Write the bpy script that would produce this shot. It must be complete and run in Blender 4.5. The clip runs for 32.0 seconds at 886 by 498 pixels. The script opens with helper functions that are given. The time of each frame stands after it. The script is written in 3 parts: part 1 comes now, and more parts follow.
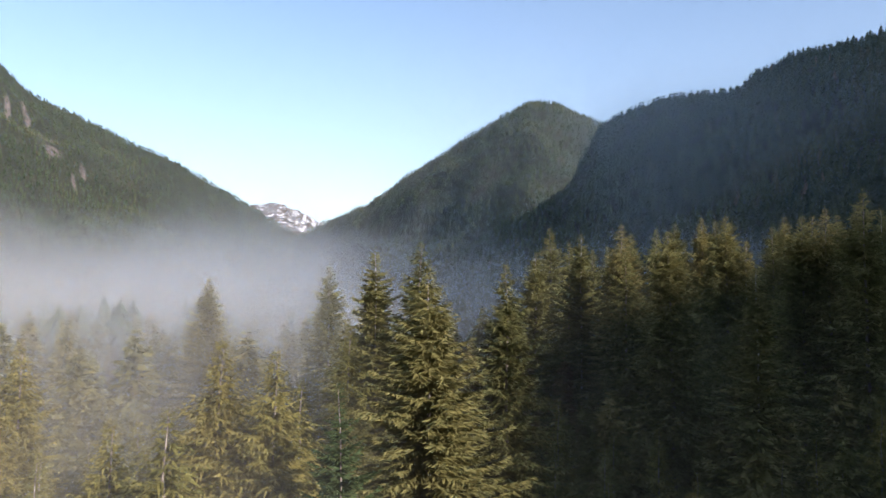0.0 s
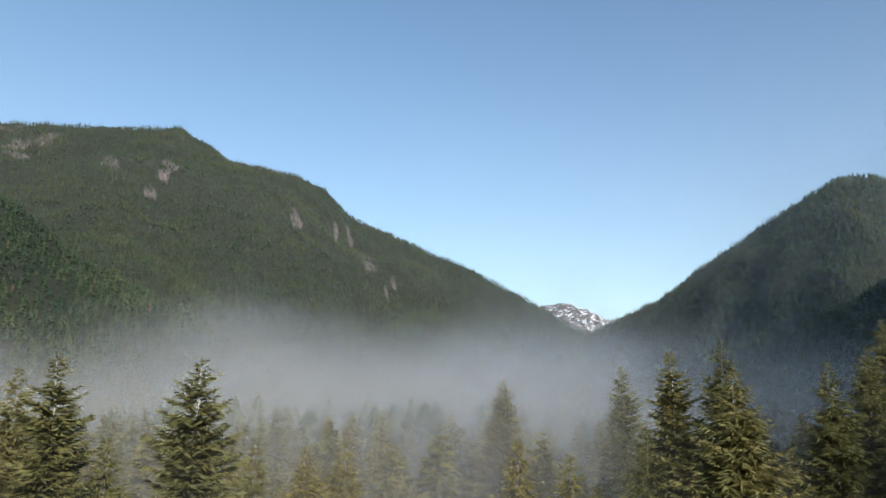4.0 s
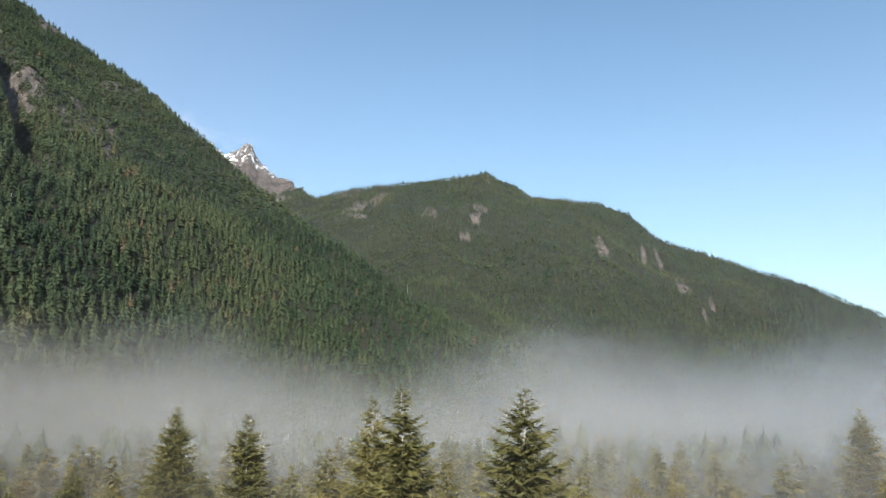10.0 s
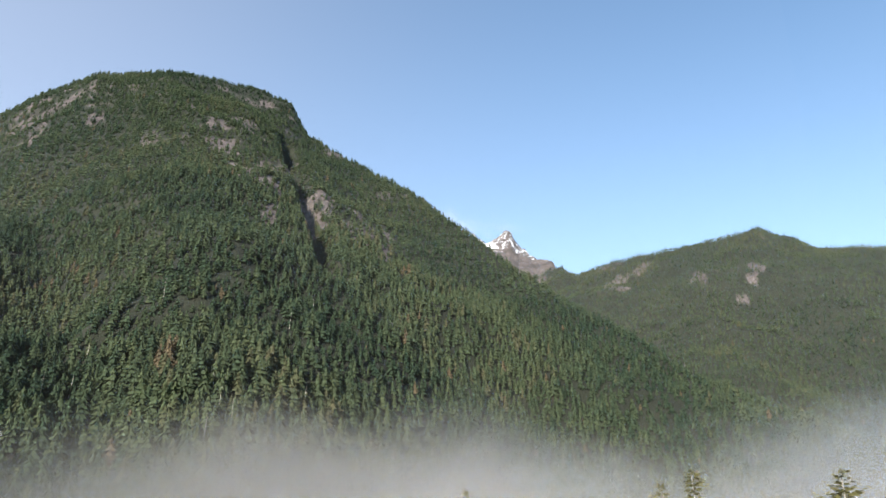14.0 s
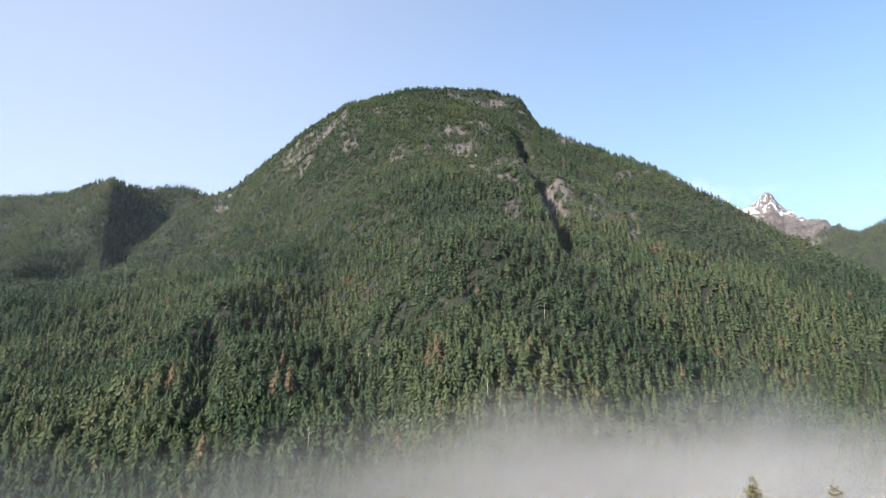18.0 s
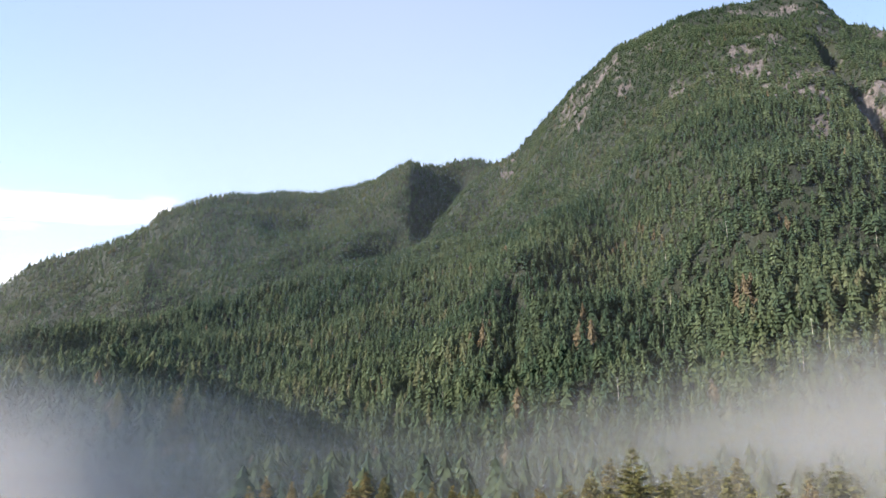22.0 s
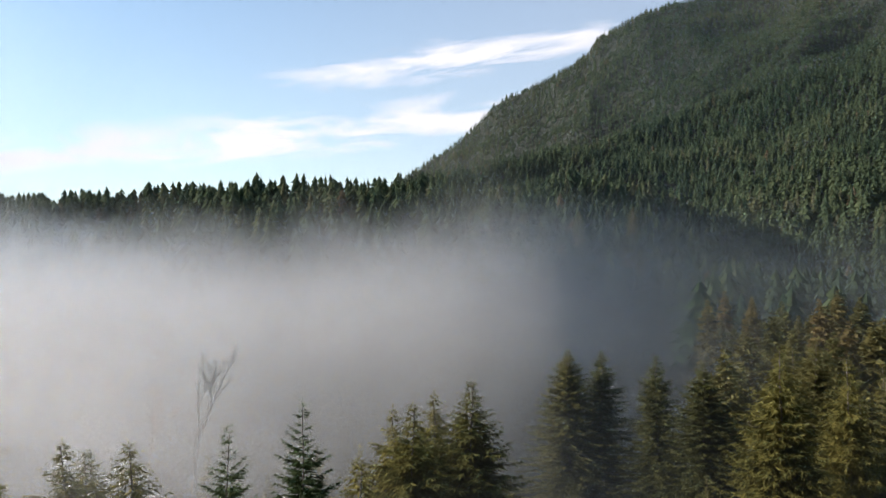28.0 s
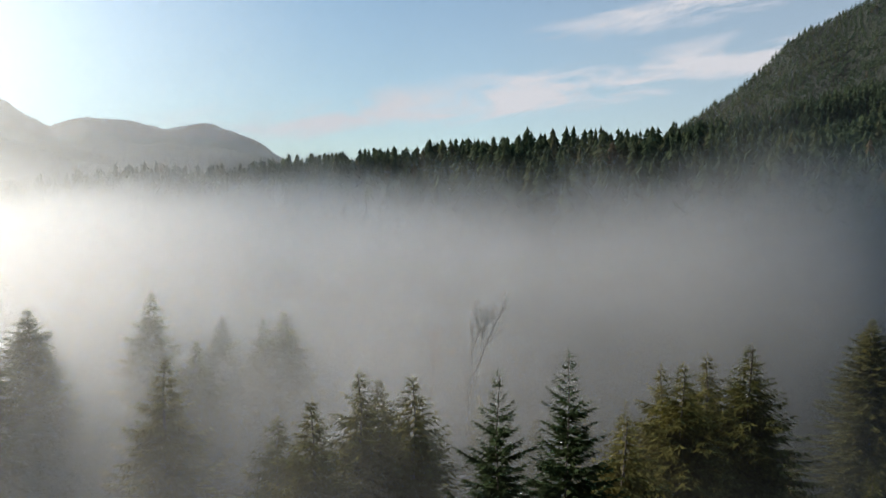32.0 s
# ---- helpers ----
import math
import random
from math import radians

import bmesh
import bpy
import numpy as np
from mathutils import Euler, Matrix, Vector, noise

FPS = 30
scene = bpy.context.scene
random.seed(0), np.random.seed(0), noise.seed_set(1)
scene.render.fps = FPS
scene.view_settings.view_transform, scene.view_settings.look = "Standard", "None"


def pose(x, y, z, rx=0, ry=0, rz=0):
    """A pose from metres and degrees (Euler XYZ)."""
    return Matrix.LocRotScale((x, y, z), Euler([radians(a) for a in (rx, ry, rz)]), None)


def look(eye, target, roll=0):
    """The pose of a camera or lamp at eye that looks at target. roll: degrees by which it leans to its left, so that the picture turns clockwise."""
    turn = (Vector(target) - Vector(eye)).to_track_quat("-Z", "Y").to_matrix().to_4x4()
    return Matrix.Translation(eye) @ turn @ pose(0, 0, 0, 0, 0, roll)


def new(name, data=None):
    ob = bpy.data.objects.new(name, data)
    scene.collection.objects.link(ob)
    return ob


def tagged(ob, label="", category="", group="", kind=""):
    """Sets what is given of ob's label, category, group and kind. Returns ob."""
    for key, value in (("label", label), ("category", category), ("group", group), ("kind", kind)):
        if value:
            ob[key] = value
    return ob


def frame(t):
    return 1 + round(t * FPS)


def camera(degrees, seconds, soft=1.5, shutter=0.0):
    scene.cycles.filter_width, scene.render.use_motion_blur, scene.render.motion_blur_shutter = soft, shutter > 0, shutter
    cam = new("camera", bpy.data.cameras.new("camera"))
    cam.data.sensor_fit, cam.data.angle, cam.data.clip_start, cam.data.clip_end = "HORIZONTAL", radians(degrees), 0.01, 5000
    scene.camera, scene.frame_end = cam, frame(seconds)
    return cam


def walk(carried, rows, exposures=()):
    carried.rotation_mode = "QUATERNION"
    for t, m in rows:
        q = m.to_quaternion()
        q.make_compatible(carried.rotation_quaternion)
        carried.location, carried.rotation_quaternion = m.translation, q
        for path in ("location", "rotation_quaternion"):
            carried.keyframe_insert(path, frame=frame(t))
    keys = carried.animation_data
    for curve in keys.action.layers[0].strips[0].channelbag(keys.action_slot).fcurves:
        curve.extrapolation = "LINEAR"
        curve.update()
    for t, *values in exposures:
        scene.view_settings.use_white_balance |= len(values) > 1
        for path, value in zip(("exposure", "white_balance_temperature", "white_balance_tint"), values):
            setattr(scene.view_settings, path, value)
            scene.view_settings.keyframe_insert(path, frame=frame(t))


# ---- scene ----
# A drone hovers over a foggy valley wood and turns on the spot.
# ---- camera ----
EYE = 38.0  # height of the drone above the valley floor
cam = camera(64.3, 32.0)
# seconds, pitch, roll, yaw
TURN = [
    (0.0, 2.73, -0.02, -0.00),
    (0.5, 3.16, -0.02, 2.28),
    (1.0, 5.31, 0.04, 4.67),
    (1.5, 7.50, -0.05, 7.24),
    (2.0, 9.12, -0.08, 10.63),
    (2.5, 10.19, -0.08, 13.71),
    (3.0, 10.73, -0.05, 16.80),
    (3.5, 10.80, -0.07, 19.95),
    (4.0, 10.76, -0.08, 23.15),
    (4.5, 10.61, -0.09, 25.73),
    (6.5, 9.27, -0.07, 33.71),
    (7.0, 8.84, -0.10, 35.72),
    (7.5, 8.72, -0.03, 37.75),
    (8.0, 9.21, -0.02, 39.79),
    (8.5, 9.57, -0.05, 41.81),
    (9.0, 10.51, -0.05, 43.88),
    (9.5, 11.95, -0.01, 45.91),
    (10.0, 13.05, 0.03, 48.26),
    (10.5, 13.79, -0.03, 50.79),
    (11.0, 14.20, -0.01, 53.45),
    (11.5, 14.29, -0.00, 56.32),
    (12.0, 14.32, 0.02, 59.16),
    (12.5, 14.71, -0.03, 61.84),
    (13.0, 16.53, -0.02, 64.59),
    (13.5, 18.15, -0.08, 67.36),
    (14.0, 19.33, -0.10, 70.12),
    (14.5, 19.49, -0.07, 72.45),
    (16.5, 18.43, -0.03, 82.12),
    (17.0, 18.35, 0.01, 85.14),
    (17.5, 18.33, 0.02, 88.18),
    (18.0, 18.33, -0.02, 91.02),
    (18.5, 18.23, -0.02, 93.97),
    (19.0, 17.06, 0.01, 96.66),
    (19.5, 16.01, 0.03, 99.60),
    (20.0, 15.24, 0.08, 102.66),
    (20.5, 14.78, 0.07, 105.66),
    (21.0, 14.59, 0.08, 108.73),
    (21.5, 14.60, 0.03, 111.86),
    (22.0, 14.59, 0.06, 115.19),
    (22.5, 13.59, 0.12, 118.26),
    (23.0, 10.99, 0.13, 121.24),
    (23.5, 8.64, 0.14, 124.23),
    (24.0, 6.91, 0.11, 126.65),
    (24.5, 5.78, 0.15, 129.41),
    (25.0, 4.71, 0.20, 132.51),
    (25.5, 3.83, 0.12, 135.48),
    (27.5, 0.66, 0.03, 147.37),
    (28.0, -0.01, -0.02, 150.38),
    (28.5, -1.05, -0.08, 153.20),
    (29.0, -1.98, -0.17, 155.79),
    (29.5, -2.71, -0.20, 158.33),
    (30.0, -3.26, -0.23, 160.95),
    (30.5, -3.60, -0.28, 163.70),
    (31.0, -3.76, -0.22, 166.43),
    (31.5, -3.80, -0.23, 169.11),
    (32.0, -3.82, -0.19, 171.94),
]
walk(cam, [(t, pose(0, 0, EYE, 90 + p, r, y)) for t, p, r, y in TURN],
     exposures=[(0.0, 0.9, 6500, 20), (2.0, 0.65, 6500, 14), (4.0, 0.4, 6350, 11), (7.0, 0.45, 6450, 10), (11.0, 0.75, 6500, 10), (13.0, 0.88, 6500, 12), (17.0, 1.15, 6500, 15),
                (20.0, 1.35, 6500, 16), (25.0, 1.15, 6500, 15), (28.0, 0.55, 6500, 12), (32.0, -0.05, 6500, 8)])

# ---- world and sun ----
SUN_BEARING, SUN_UP = 226.0, 22.0  # degrees to the left of the first view, degrees above the horizon


def bearing(az, dist, z=0.0):
    """The point at that many degrees to the left of north (+y) and metres from the drone's foot."""
    a = radians(az)
    return Vector((-math.sin(a) * dist, math.cos(a) * dist, z))


sun_way = bearing(SUN_BEARING, math.cos(radians(SUN_UP)), math.sin(radians(SUN_UP)))
sun = new("sun", bpy.data.lights.new("sun", "SUN"))
sun.data.energy, sun.data.angle, sun.data.color = 5.0, radians(0.6), (1.0, 0.93, 0.82)
sun.matrix_world = look((0, 0, 300), Vector((0, 0, 300)) - sun_way)

world = bpy.data.worlds.new("sky")
scene.world = world
world.use_nodes = True
wn, wl = world.node_tree.nodes, world.node_tree.links
wn.clear()
sky = wn.new("ShaderNodeTexSky")
sky.sky_type, sky.sun_disc = "NISHITA", False
sky.sun_elevation = radians(SUN_UP)
sky.sun_rotation = radians(-SUN_BEARING)
sky.altitude, sky.air_density, sky.dust_density, sky.ozone_density = 200, 1.0, 0.12, 1.8


def wmath(op, a, b=None, c=None):
    n = wn.new("ShaderNodeMath")
    n.operation = op
    for socket, value in zip(n.inputs, (a, b, c)):
        if isinstance(value, (int, float)):
            socket.default_value = value
        elif value is not None:
            wl.new(value, socket)
    return n.outputs[0]


coord = wn.new("ShaderNodeTexCoord")
split = wn.new("ShaderNodeSeparateXYZ")
wl.new(coord.outputs["Generated"], split.inputs[0])
height = wmath("MULTIPLY", wmath("ARCSINE", split.outputs["Z"]), 57.2958)
turned = wmath("ARCTAN2", wmath("MULTIPLY", split.outputs["X"], -1.0), split.outputs["Y"])
turned = wmath("MULTIPLY", wmath("MODULO", wmath("ADD", turned, 4 * math.pi - 0.7), 2 * math.pi), 57.2958)  # from 40 degrees on


def cirrus(start, end, low, high, wide, much, seed):
    """A wisp of high cloud between two bearings, from one height above the horizon to another."""
    along = wmath("DIVIDE", wmath("SUBTRACT", turned, start - 40.1), end - start)
    line = wmath("MULTIPLY_ADD", along, high - low, low)
    off = wmath("DIVIDE", wmath("SUBTRACT", height, line), wide)
    put = wn.new("ShaderNodeCombineXYZ")
    wl.new(wmath("MULTIPLY", turned, 0.07), put.inputs[0])
    wl.new(wmath("MULTIPLY", off, 0.55), put.inputs[1])
    put.inputs[2].default_value = seed
    n = wn.new("ShaderNodeTexNoise")
    n.inputs["Scale"].default_value, n.inputs["Detail"].default_value, n.inputs["Roughness"].default_value = 1.6, 7, 0.62
    n.inputs["Distortion"].default_value = 0.6
    wl.new(put.outputs[0], n.inputs["Vector"])
    body = wmath("POWER", 2.718, wmath("MULTIPLY", wmath("MULTIPLY", off, off), -1.0))
    ends = wmath("MULTIPLY", wmath("MULTIPLY", along, wmath("SUBTRACT", 1.0, along)), 4.0)
    ends = wmath("MAXIMUM", ends, 0.0)
    fill = wmath("MULTIPLY", wmath("SUBTRACT", n.outputs["Fac"], 0.32), 3.0)
    return wmath("MINIMUM", wmath("MAXIMUM", wmath("MULTIPLY", wmath("MULTIPLY", body, ends), wmath("MULTIPLY", fill, much)), 0.0), 1.0)


clouds = None
for wisp in ((128, 168, 17.8, 12.6, 1.4, 1.6, 0.0), (122, 204, 13.6, 4.0, 1.9, 1.7, 3.0), (85, 165, 23, 18, 4.0, 0.3, 6.0), (60, 125, 24, 32, 5.5, 0.24, 9.0),
             (188, 215, 11, 18, 2.2, 0.3, 12.0), (54, 80, 16, 25, 2.5, 0.4, 15.0), (100, 160, 32, 25, 4.5, 0.25, 18.0)):
    c = cirrus(*wisp)
    clouds = c if clouds is None else wmath("MAXIMUM", clouds, c)
veil = wmath("MULTIPLY", wmath("POWER", 2.718, wmath("MULTIPLY", wmath("MAXIMUM", height, 0.0), -0.075)), 0.5)
high_haze = wmath("DIVIDE", wmath("SUBTRACT", turned, 122 - 40.1), 42.0)
veil = wmath("ADD", veil, wmath("MULTIPLY", wmath("POWER", 2.718, wmath("MULTIPLY", wmath("MULTIPLY", high_haze, high_haze), -1.0)), 0.2))
cover = wmath("MAXIMUM", clouds, veil)
blend = wn.new("ShaderNodeMix")
blend.data_type = "RGBA"
white = wn.new("ShaderNodeRGB")
white.outputs[0].default_value = (6.0, 6.0, 6.5, 1)
wl.new(cover, blend.inputs[0])
clear_air = wn.new("ShaderNodeMix")
clear_air.data_type, clear_air.blend_type = "RGBA", "MULTIPLY"
clear_air.inputs[0].default_value = 1.0
clear_air.inputs[7].default_value = (0.86, 1.03, 1.04, 1)
wl.new(sky.outputs[0], clear_air.inputs[6])
wl.new(clear_air.outputs[2], blend.inputs[6])
wl.new(white.outputs[0], blend.inputs[7])
back = wn.new("ShaderNodeBackground")
back.inputs["Strength"].default_value = 0.118
wout = wn.new("ShaderNodeOutputWorld")
wl.new(blend.outputs[2], back.inputs[0])
wl.new(back.outputs[0], wout.inputs[0])
scene.cycles.transparent_max_bounces = 80


# ---- materials ----
def material(name):
    m = bpy.data.materials.new(name)
    m.use_nodes = True
    nt = m.node_tree
    nt.nodes.clear()
    out = nt.nodes.new("ShaderNodeOutputMaterial")

    def add(kind, **sets):
        n = nt.nodes.new(kind)
        for key, value in sets.items():
            if key in n.inputs:
                n.inputs[key].default_value = value
        return n
    return m, nt, out, add


def noise_node(add, nt, scale, detail=3.0, rough=0.55, vector=None):
    n = add("ShaderNodeTexNoise")
    n.inputs["Scale"].default_value = scale
    n.inputs["Detail"].default_value = detail
    n.inputs["Roughness"].default_value = rough
    if vector is not None:
        nt.links.new(vector, n.inputs["Vector"])
    return n


def ramp(add, nt, source, *stops):
    r = add("ShaderNodeValToRGB")
    e = r.color_ramp.elements
    while len(e) < len(stops):
        e.new(0.5)
    for el, (p, c) in zip(e, stops):
        el.position, el.color = p, (*c, 1)
    nt.links.new(source, r.inputs["Fac"])
    return r


def mix_colour(add, nt, fac, a, b, blend="MIX"):
    n = add("ShaderNodeMix")
    n.data_type, n.blend_type = "RGBA", blend
    for key, value in (("Factor", fac), ("A", a), ("B", b)):
        socket = next(s for s in n.inputs if s.name == key and s.enabled)
        if isinstance(value, (int, float)):
            socket.default_value = value
        elif isinstance(value, tuple):
            socket.default_value = (*value, 1)
        else:
            nt.links.new(value, socket)
    return next(s for s in n.outputs if s.enabled)


def foliage(name, dark, light, dry, tint_from):
    """Conifer needles: three shades by tree, finer variation by clump, a little light let through."""
    m, nt, out, add = material(name)
    if tint_from == "tint":
        at = add("ShaderNodeAttribute")
        at.attribute_name = "tint"
        pick = at.outputs["Fac"]
    else:
        pick = add("ShaderNodeObjectInfo").outputs["Random"]
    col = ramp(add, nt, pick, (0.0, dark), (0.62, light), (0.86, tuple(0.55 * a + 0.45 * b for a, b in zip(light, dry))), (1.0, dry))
    geo = add("ShaderNodeNewGeometry")
    n = noise_node(add, nt, 1.3 if tint_from != "tint" else 0.25, 3, 0.6, geo.outputs["Position"])
    shade = ramp(add, nt, n.outputs["Fac"], (0.3, (0.55, 0.55, 0.5)), (0.7, (1.3, 1.25, 1.1)))
    c = mix_colour(add, nt, 1.0, col.outputs[0], shade.outputs[0], "MULTIPLY")
    d = add("ShaderNodeBsdfPrincipled")
    d.inputs["Roughness"].default_value = 0.9
    d.inputs["Specular IOR Level"].default_value = 0.1
    nt.links.new(c, d.inputs["Base Color"])
    t = add("ShaderNodeBsdfTranslucent")
    nt.links.new(c, t.inputs["Color"])
    s = add("ShaderNodeMixShader")
    s.inputs[0].default_value = 0.36
    nt.links.new(d.outputs[0], s.inputs[1])
    nt.links.new(t.outputs[0], s.inputs[2])
    nt.links.new(s.outputs[0], out.inputs[0])
    return m


FIR = foliage("fir_needles", (0.125, 0.132, 0.058), (0.20, 0.195, 0.085), (0.22, 0.20, 0.09), "object")
CEDAR = foliage("cedar_fronds", (0.14, 0.14, 0.048), (0.225, 0.205, 0.07), (0.23, 0.20, 0.075), "object")
SPRUCE = foliage("spruce_needles", (0.05, 0.08, 0.04), (0.075, 0.11, 0.048), (0.09, 0.11, 0.05), "object")
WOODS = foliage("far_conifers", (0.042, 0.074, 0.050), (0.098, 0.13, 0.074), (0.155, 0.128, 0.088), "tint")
GROVE = foliage("grove_conifers", (0.115, 0.122, 0.058), (0.20, 0.19, 0.08), (0.22, 0.175, 0.085), "tint")


def bark(name, dark, light):
    m, nt, out, add = material(name)
    geo = add("ShaderNodeTexCoord")
    mp = add("ShaderNodeMapping")
    mp.inputs["Scale"].default_value = (6, 6, 1.2)
    nt.links.new(geo.outputs["Object"], mp.inputs["Vector"])
    n = noise_node(add, nt, 1.5, 6, 0.65, mp.outputs[0])
    c = ramp(add, nt, n.outputs["Fac"], (0.3, dark), (0.7, light))
    b = add("ShaderNodeBump")
    b.inputs["Strength"].default_value, b.inputs["Distance"].default_value = 0.5, 0.05
    nt.links.new(n.outputs["Fac"], b.inputs["Height"])
    d = add("ShaderNodeBsdfPrincipled")
    d.inputs["Roughness"].default_value = 0.9
    nt.links.new(c.outputs[0], d.inputs["Base Color"])
    nt.links.new(b.outputs[0], d.inputs["Normal"])
    nt.links.new(d.outputs[0], out.inputs[0])
    return m


BARK = bark("conifer_bark", (0.10, 0.08, 0.065), (0.30, 0.26, 0.22))
PALE_BARK = bark("pale_bark", (0.28, 0.26, 0.23), (0.55, 0.52, 0.47))
RUST_TWIGS = bark("rusty_twigs", (0.10, 0.055, 0.035), (0.26, 0.13, 0.07))


def ground_material():
    """Forest floor, bare rock and snow by masks that the terrain carries."""
    m, nt, out, add = material("forest_ground")
    geo = add("ShaderNodeNewGeometry")
    pos = geo.outputs["Position"]
    n1 = noise_node(add, nt, 0.02, 5, 0.6, pos)
    n2 = noise_node(add, nt, 0.35, 5, 0.65, pos)
    floor_c = ramp(add, nt, n1.outputs["Fac"], (0.3, (0.010, 0.014, 0.007)), (0.55, (0.018, 0.024, 0.011)), (0.75, (0.034, 0.032, 0.018)))
    stretch = add("ShaderNodeMapping")
    stretch.inputs["Scale"].default_value = (1, 1, 0.35)
    nt.links.new(pos, stretch.inputs["Vector"])
    n3 = noise_node(add, nt, 0.085, 10, 0.8, stretch.outputs[0])
    rock_c = ramp(add, nt, n3.outputs["Fac"], (0.36, (0.04, 0.036, 0.034)), (0.52, (0.125, 0.11, 0.102)), (0.68, (0.25, 0.215, 0.2)))
    n5 = noise_node(add, nt, 0.014, 6, 0.68, pos)
    tone = ramp(add, nt, n5.outputs["Fac"], (0.36, (0.45, 0.44, 0.45)), (0.64, (1.15, 1.1, 1.08)))
    rock_c = mix_colour(add, nt, 1.0, rock_c.outputs[0], tone.outputs[0], "MULTIPLY")
    rock = add("ShaderNodeAttribute")
    rock.attribute_name = "rock"
    edge = add("ShaderNodeMath")
    edge.operation = "MULTIPLY_ADD"
    nt.links.new(n2.outputs["Fac"], edge.inputs[0])
    edge.inputs[1].default_value = 0.9
    nt.links.new(rock.outputs["Fac"], edge.inputs[2])
    rm = ramp(add, nt, edge.outputs[0], (0.78, (0, 0, 0)), (0.98, (1, 1, 1)))
    c = mix_colour(add, nt, rm.outputs[0], floor_c.outputs[0], rock_c)
    snow = add("ShaderNodeAttribute")
    snow.attribute_name = "snow"
    n4 = noise_node(add, nt, 0.03, 7, 0.72, pos)
    sm_in = add("ShaderNodeMath")
    sm_in.operation = "MULTIPLY"
    nt.links.new(n4.outputs["Fac"], sm_in.inputs[0])
    nt.links.new(snow.outputs["Fac"], sm_in.inputs[1])
    sm = ramp(add, nt, sm_in.outputs[0], (0.44, (0, 0, 0)), (0.5, (1, 1, 1)))
    c = mix_colour(add, nt, sm.outputs[0], c, (0.8, 0.82, 0.85))
    b = add("ShaderNodeBump")
    b.inputs["Strength"].default_value, b.inputs["Distance"].default_value = 1.0, 5.0
    nt.links.new(n3.outputs["Fac"], b.inputs["Height"])
    d = add("ShaderNodeBsdfPrincipled")
    d.inputs["Roughness"].default_value = 0.92
    nt.links.new(c, d.inputs["Base Color"])
    nt.links.new(b.outputs[0], d.inputs["Normal"])
    nt.links.new(d.outputs[0], out.inputs[0])
    return m


GROUND = ground_material()


def mist_material():
    """Thin mist: a sheet that lets most light pass, thicker the deeper it lies below the top of the fog."""
    m, nt, out, add = material("mist")
    deep = add("ShaderNodeAttribute")
    deep.attribute_name = "deep"
    thick = add("ShaderNodeAttribute")
    thick.attribute_name = "thick"
    geo = add("ShaderNodeNewGeometry")
    mp = add("ShaderNodeMapping")
    mp.inputs["Scale"].default_value = (1, 1, 1.8)
    nt.links.new(geo.outputs["Position"], mp.inputs["Vector"])
    n = noise_node(add, nt, 0.009, 5, 0.6, mp.outputs[0])
    lift = add("ShaderNodeMath")
    lift.operation = "MULTIPLY_ADD"
    nt.links.new(n.outputs["Fac"], lift.inputs[0])
    lift.inputs[1].default_value = 2.6
    nt.links.new(deep.outputs["Fac"], lift.inputs[2])
    soft = add("ShaderNodeMapRange")
    soft.interpolation_type = "SMOOTHSTEP"
    soft.inputs["From Min"].default_value, soft.inputs["From Max"].default_value = 0.95, 2.5
    nt.links.new(lift.outputs[0], soft.inputs["Value"])
    alpha = add("ShaderNodeMath")
    alpha.operation = "MULTIPLY"
    nt.links.new(soft.outputs[0], alpha.inputs[0])
    nt.links.new(thick.outputs["Fac"], alpha.inputs[1])
    d = add("ShaderNodeBsdfDiffuse", Color=(0.97, 0.97, 0.97, 1))
    tr = add("ShaderNodeBsdfTranslucent", Color=(0.97, 0.97, 0.97, 1))
    even = add("ShaderNodeMixShader")
    even.inputs[0].default_value = 0.62
    nt.links.new(d.outputs[0], even.inputs[1])
    nt.links.new(tr.outputs[0], even.inputs[2])
    onward = add("ShaderNodeBsdfRefraction", Color=(0.96, 0.96, 0.96, 1), Roughness=0.85, IOR=1.5)
    body = add("ShaderNodeMixShader")
    body.inputs[0].default_value = 0.73  # droplets scatter mostly onwards
    nt.links.new(even.outputs[0], body.inputs[1])
    nt.links.new(onward.outputs[0], body.inputs[2])
    clear = add("ShaderNodeBsdfTransparent")
    s = add("ShaderNodeMixShader")
    nt.links.new(alpha.outputs[0], s.inputs[0])
    nt.links.new(clear.outputs[0], s.inputs[1])
    nt.links.new(body.outputs[0], s.inputs[2])
    nt.links.new(s.outputs[0], out.inputs[0])
    return m


MIST = mist_material()


# ---- the lie of the land ----
def lattice(ix, iy, seed):
    h = (ix.astype(np.int64) * 374761393 + iy.astype(np.int64) * 668265263 + seed * 974711) & 0x7FFFFFFF
    h = ((h ^ (h >> 13)) * 1274126177) & 0x7FFFFFFF
    return ((h ^ (h >> 16)) & 0xFFFF) / 65535.0


def value_noise(x, y, seed):
    ix, iy = np.floor(x), np.floor(y)
    fx, fy = x - ix, y - iy
    fx, fy = fx * fx * (3 - 2 * fx), fy * fy * (3 - 2 * fy)
    a, b = lattice(ix, iy, seed), lattice(ix + 1, iy, seed)
    c, d = lattice(ix, iy + 1, seed), lattice(ix + 1, iy + 1, seed)
    return (a + (b - a) * fx) * (1 - fy) + (c + (d - c) * fx) * fy


def fbm(x, y, size, octaves, seed):
    total, amp, norm = 0.0, 1.0, 0.0
    for k in range(octaves):
        total = total + amp * (value_noise(x / size + 17.3 * k, y / size - 9.1 * k, seed + k) * 2 - 1)
        norm, amp, size = norm + amp, amp * 0.5, size * 0.5
    return total / norm


def smooth(a, b, v):
    t = np.clip((v - a) / (b - a), 0, 1)
    return t * t * (3 - 2 * t)


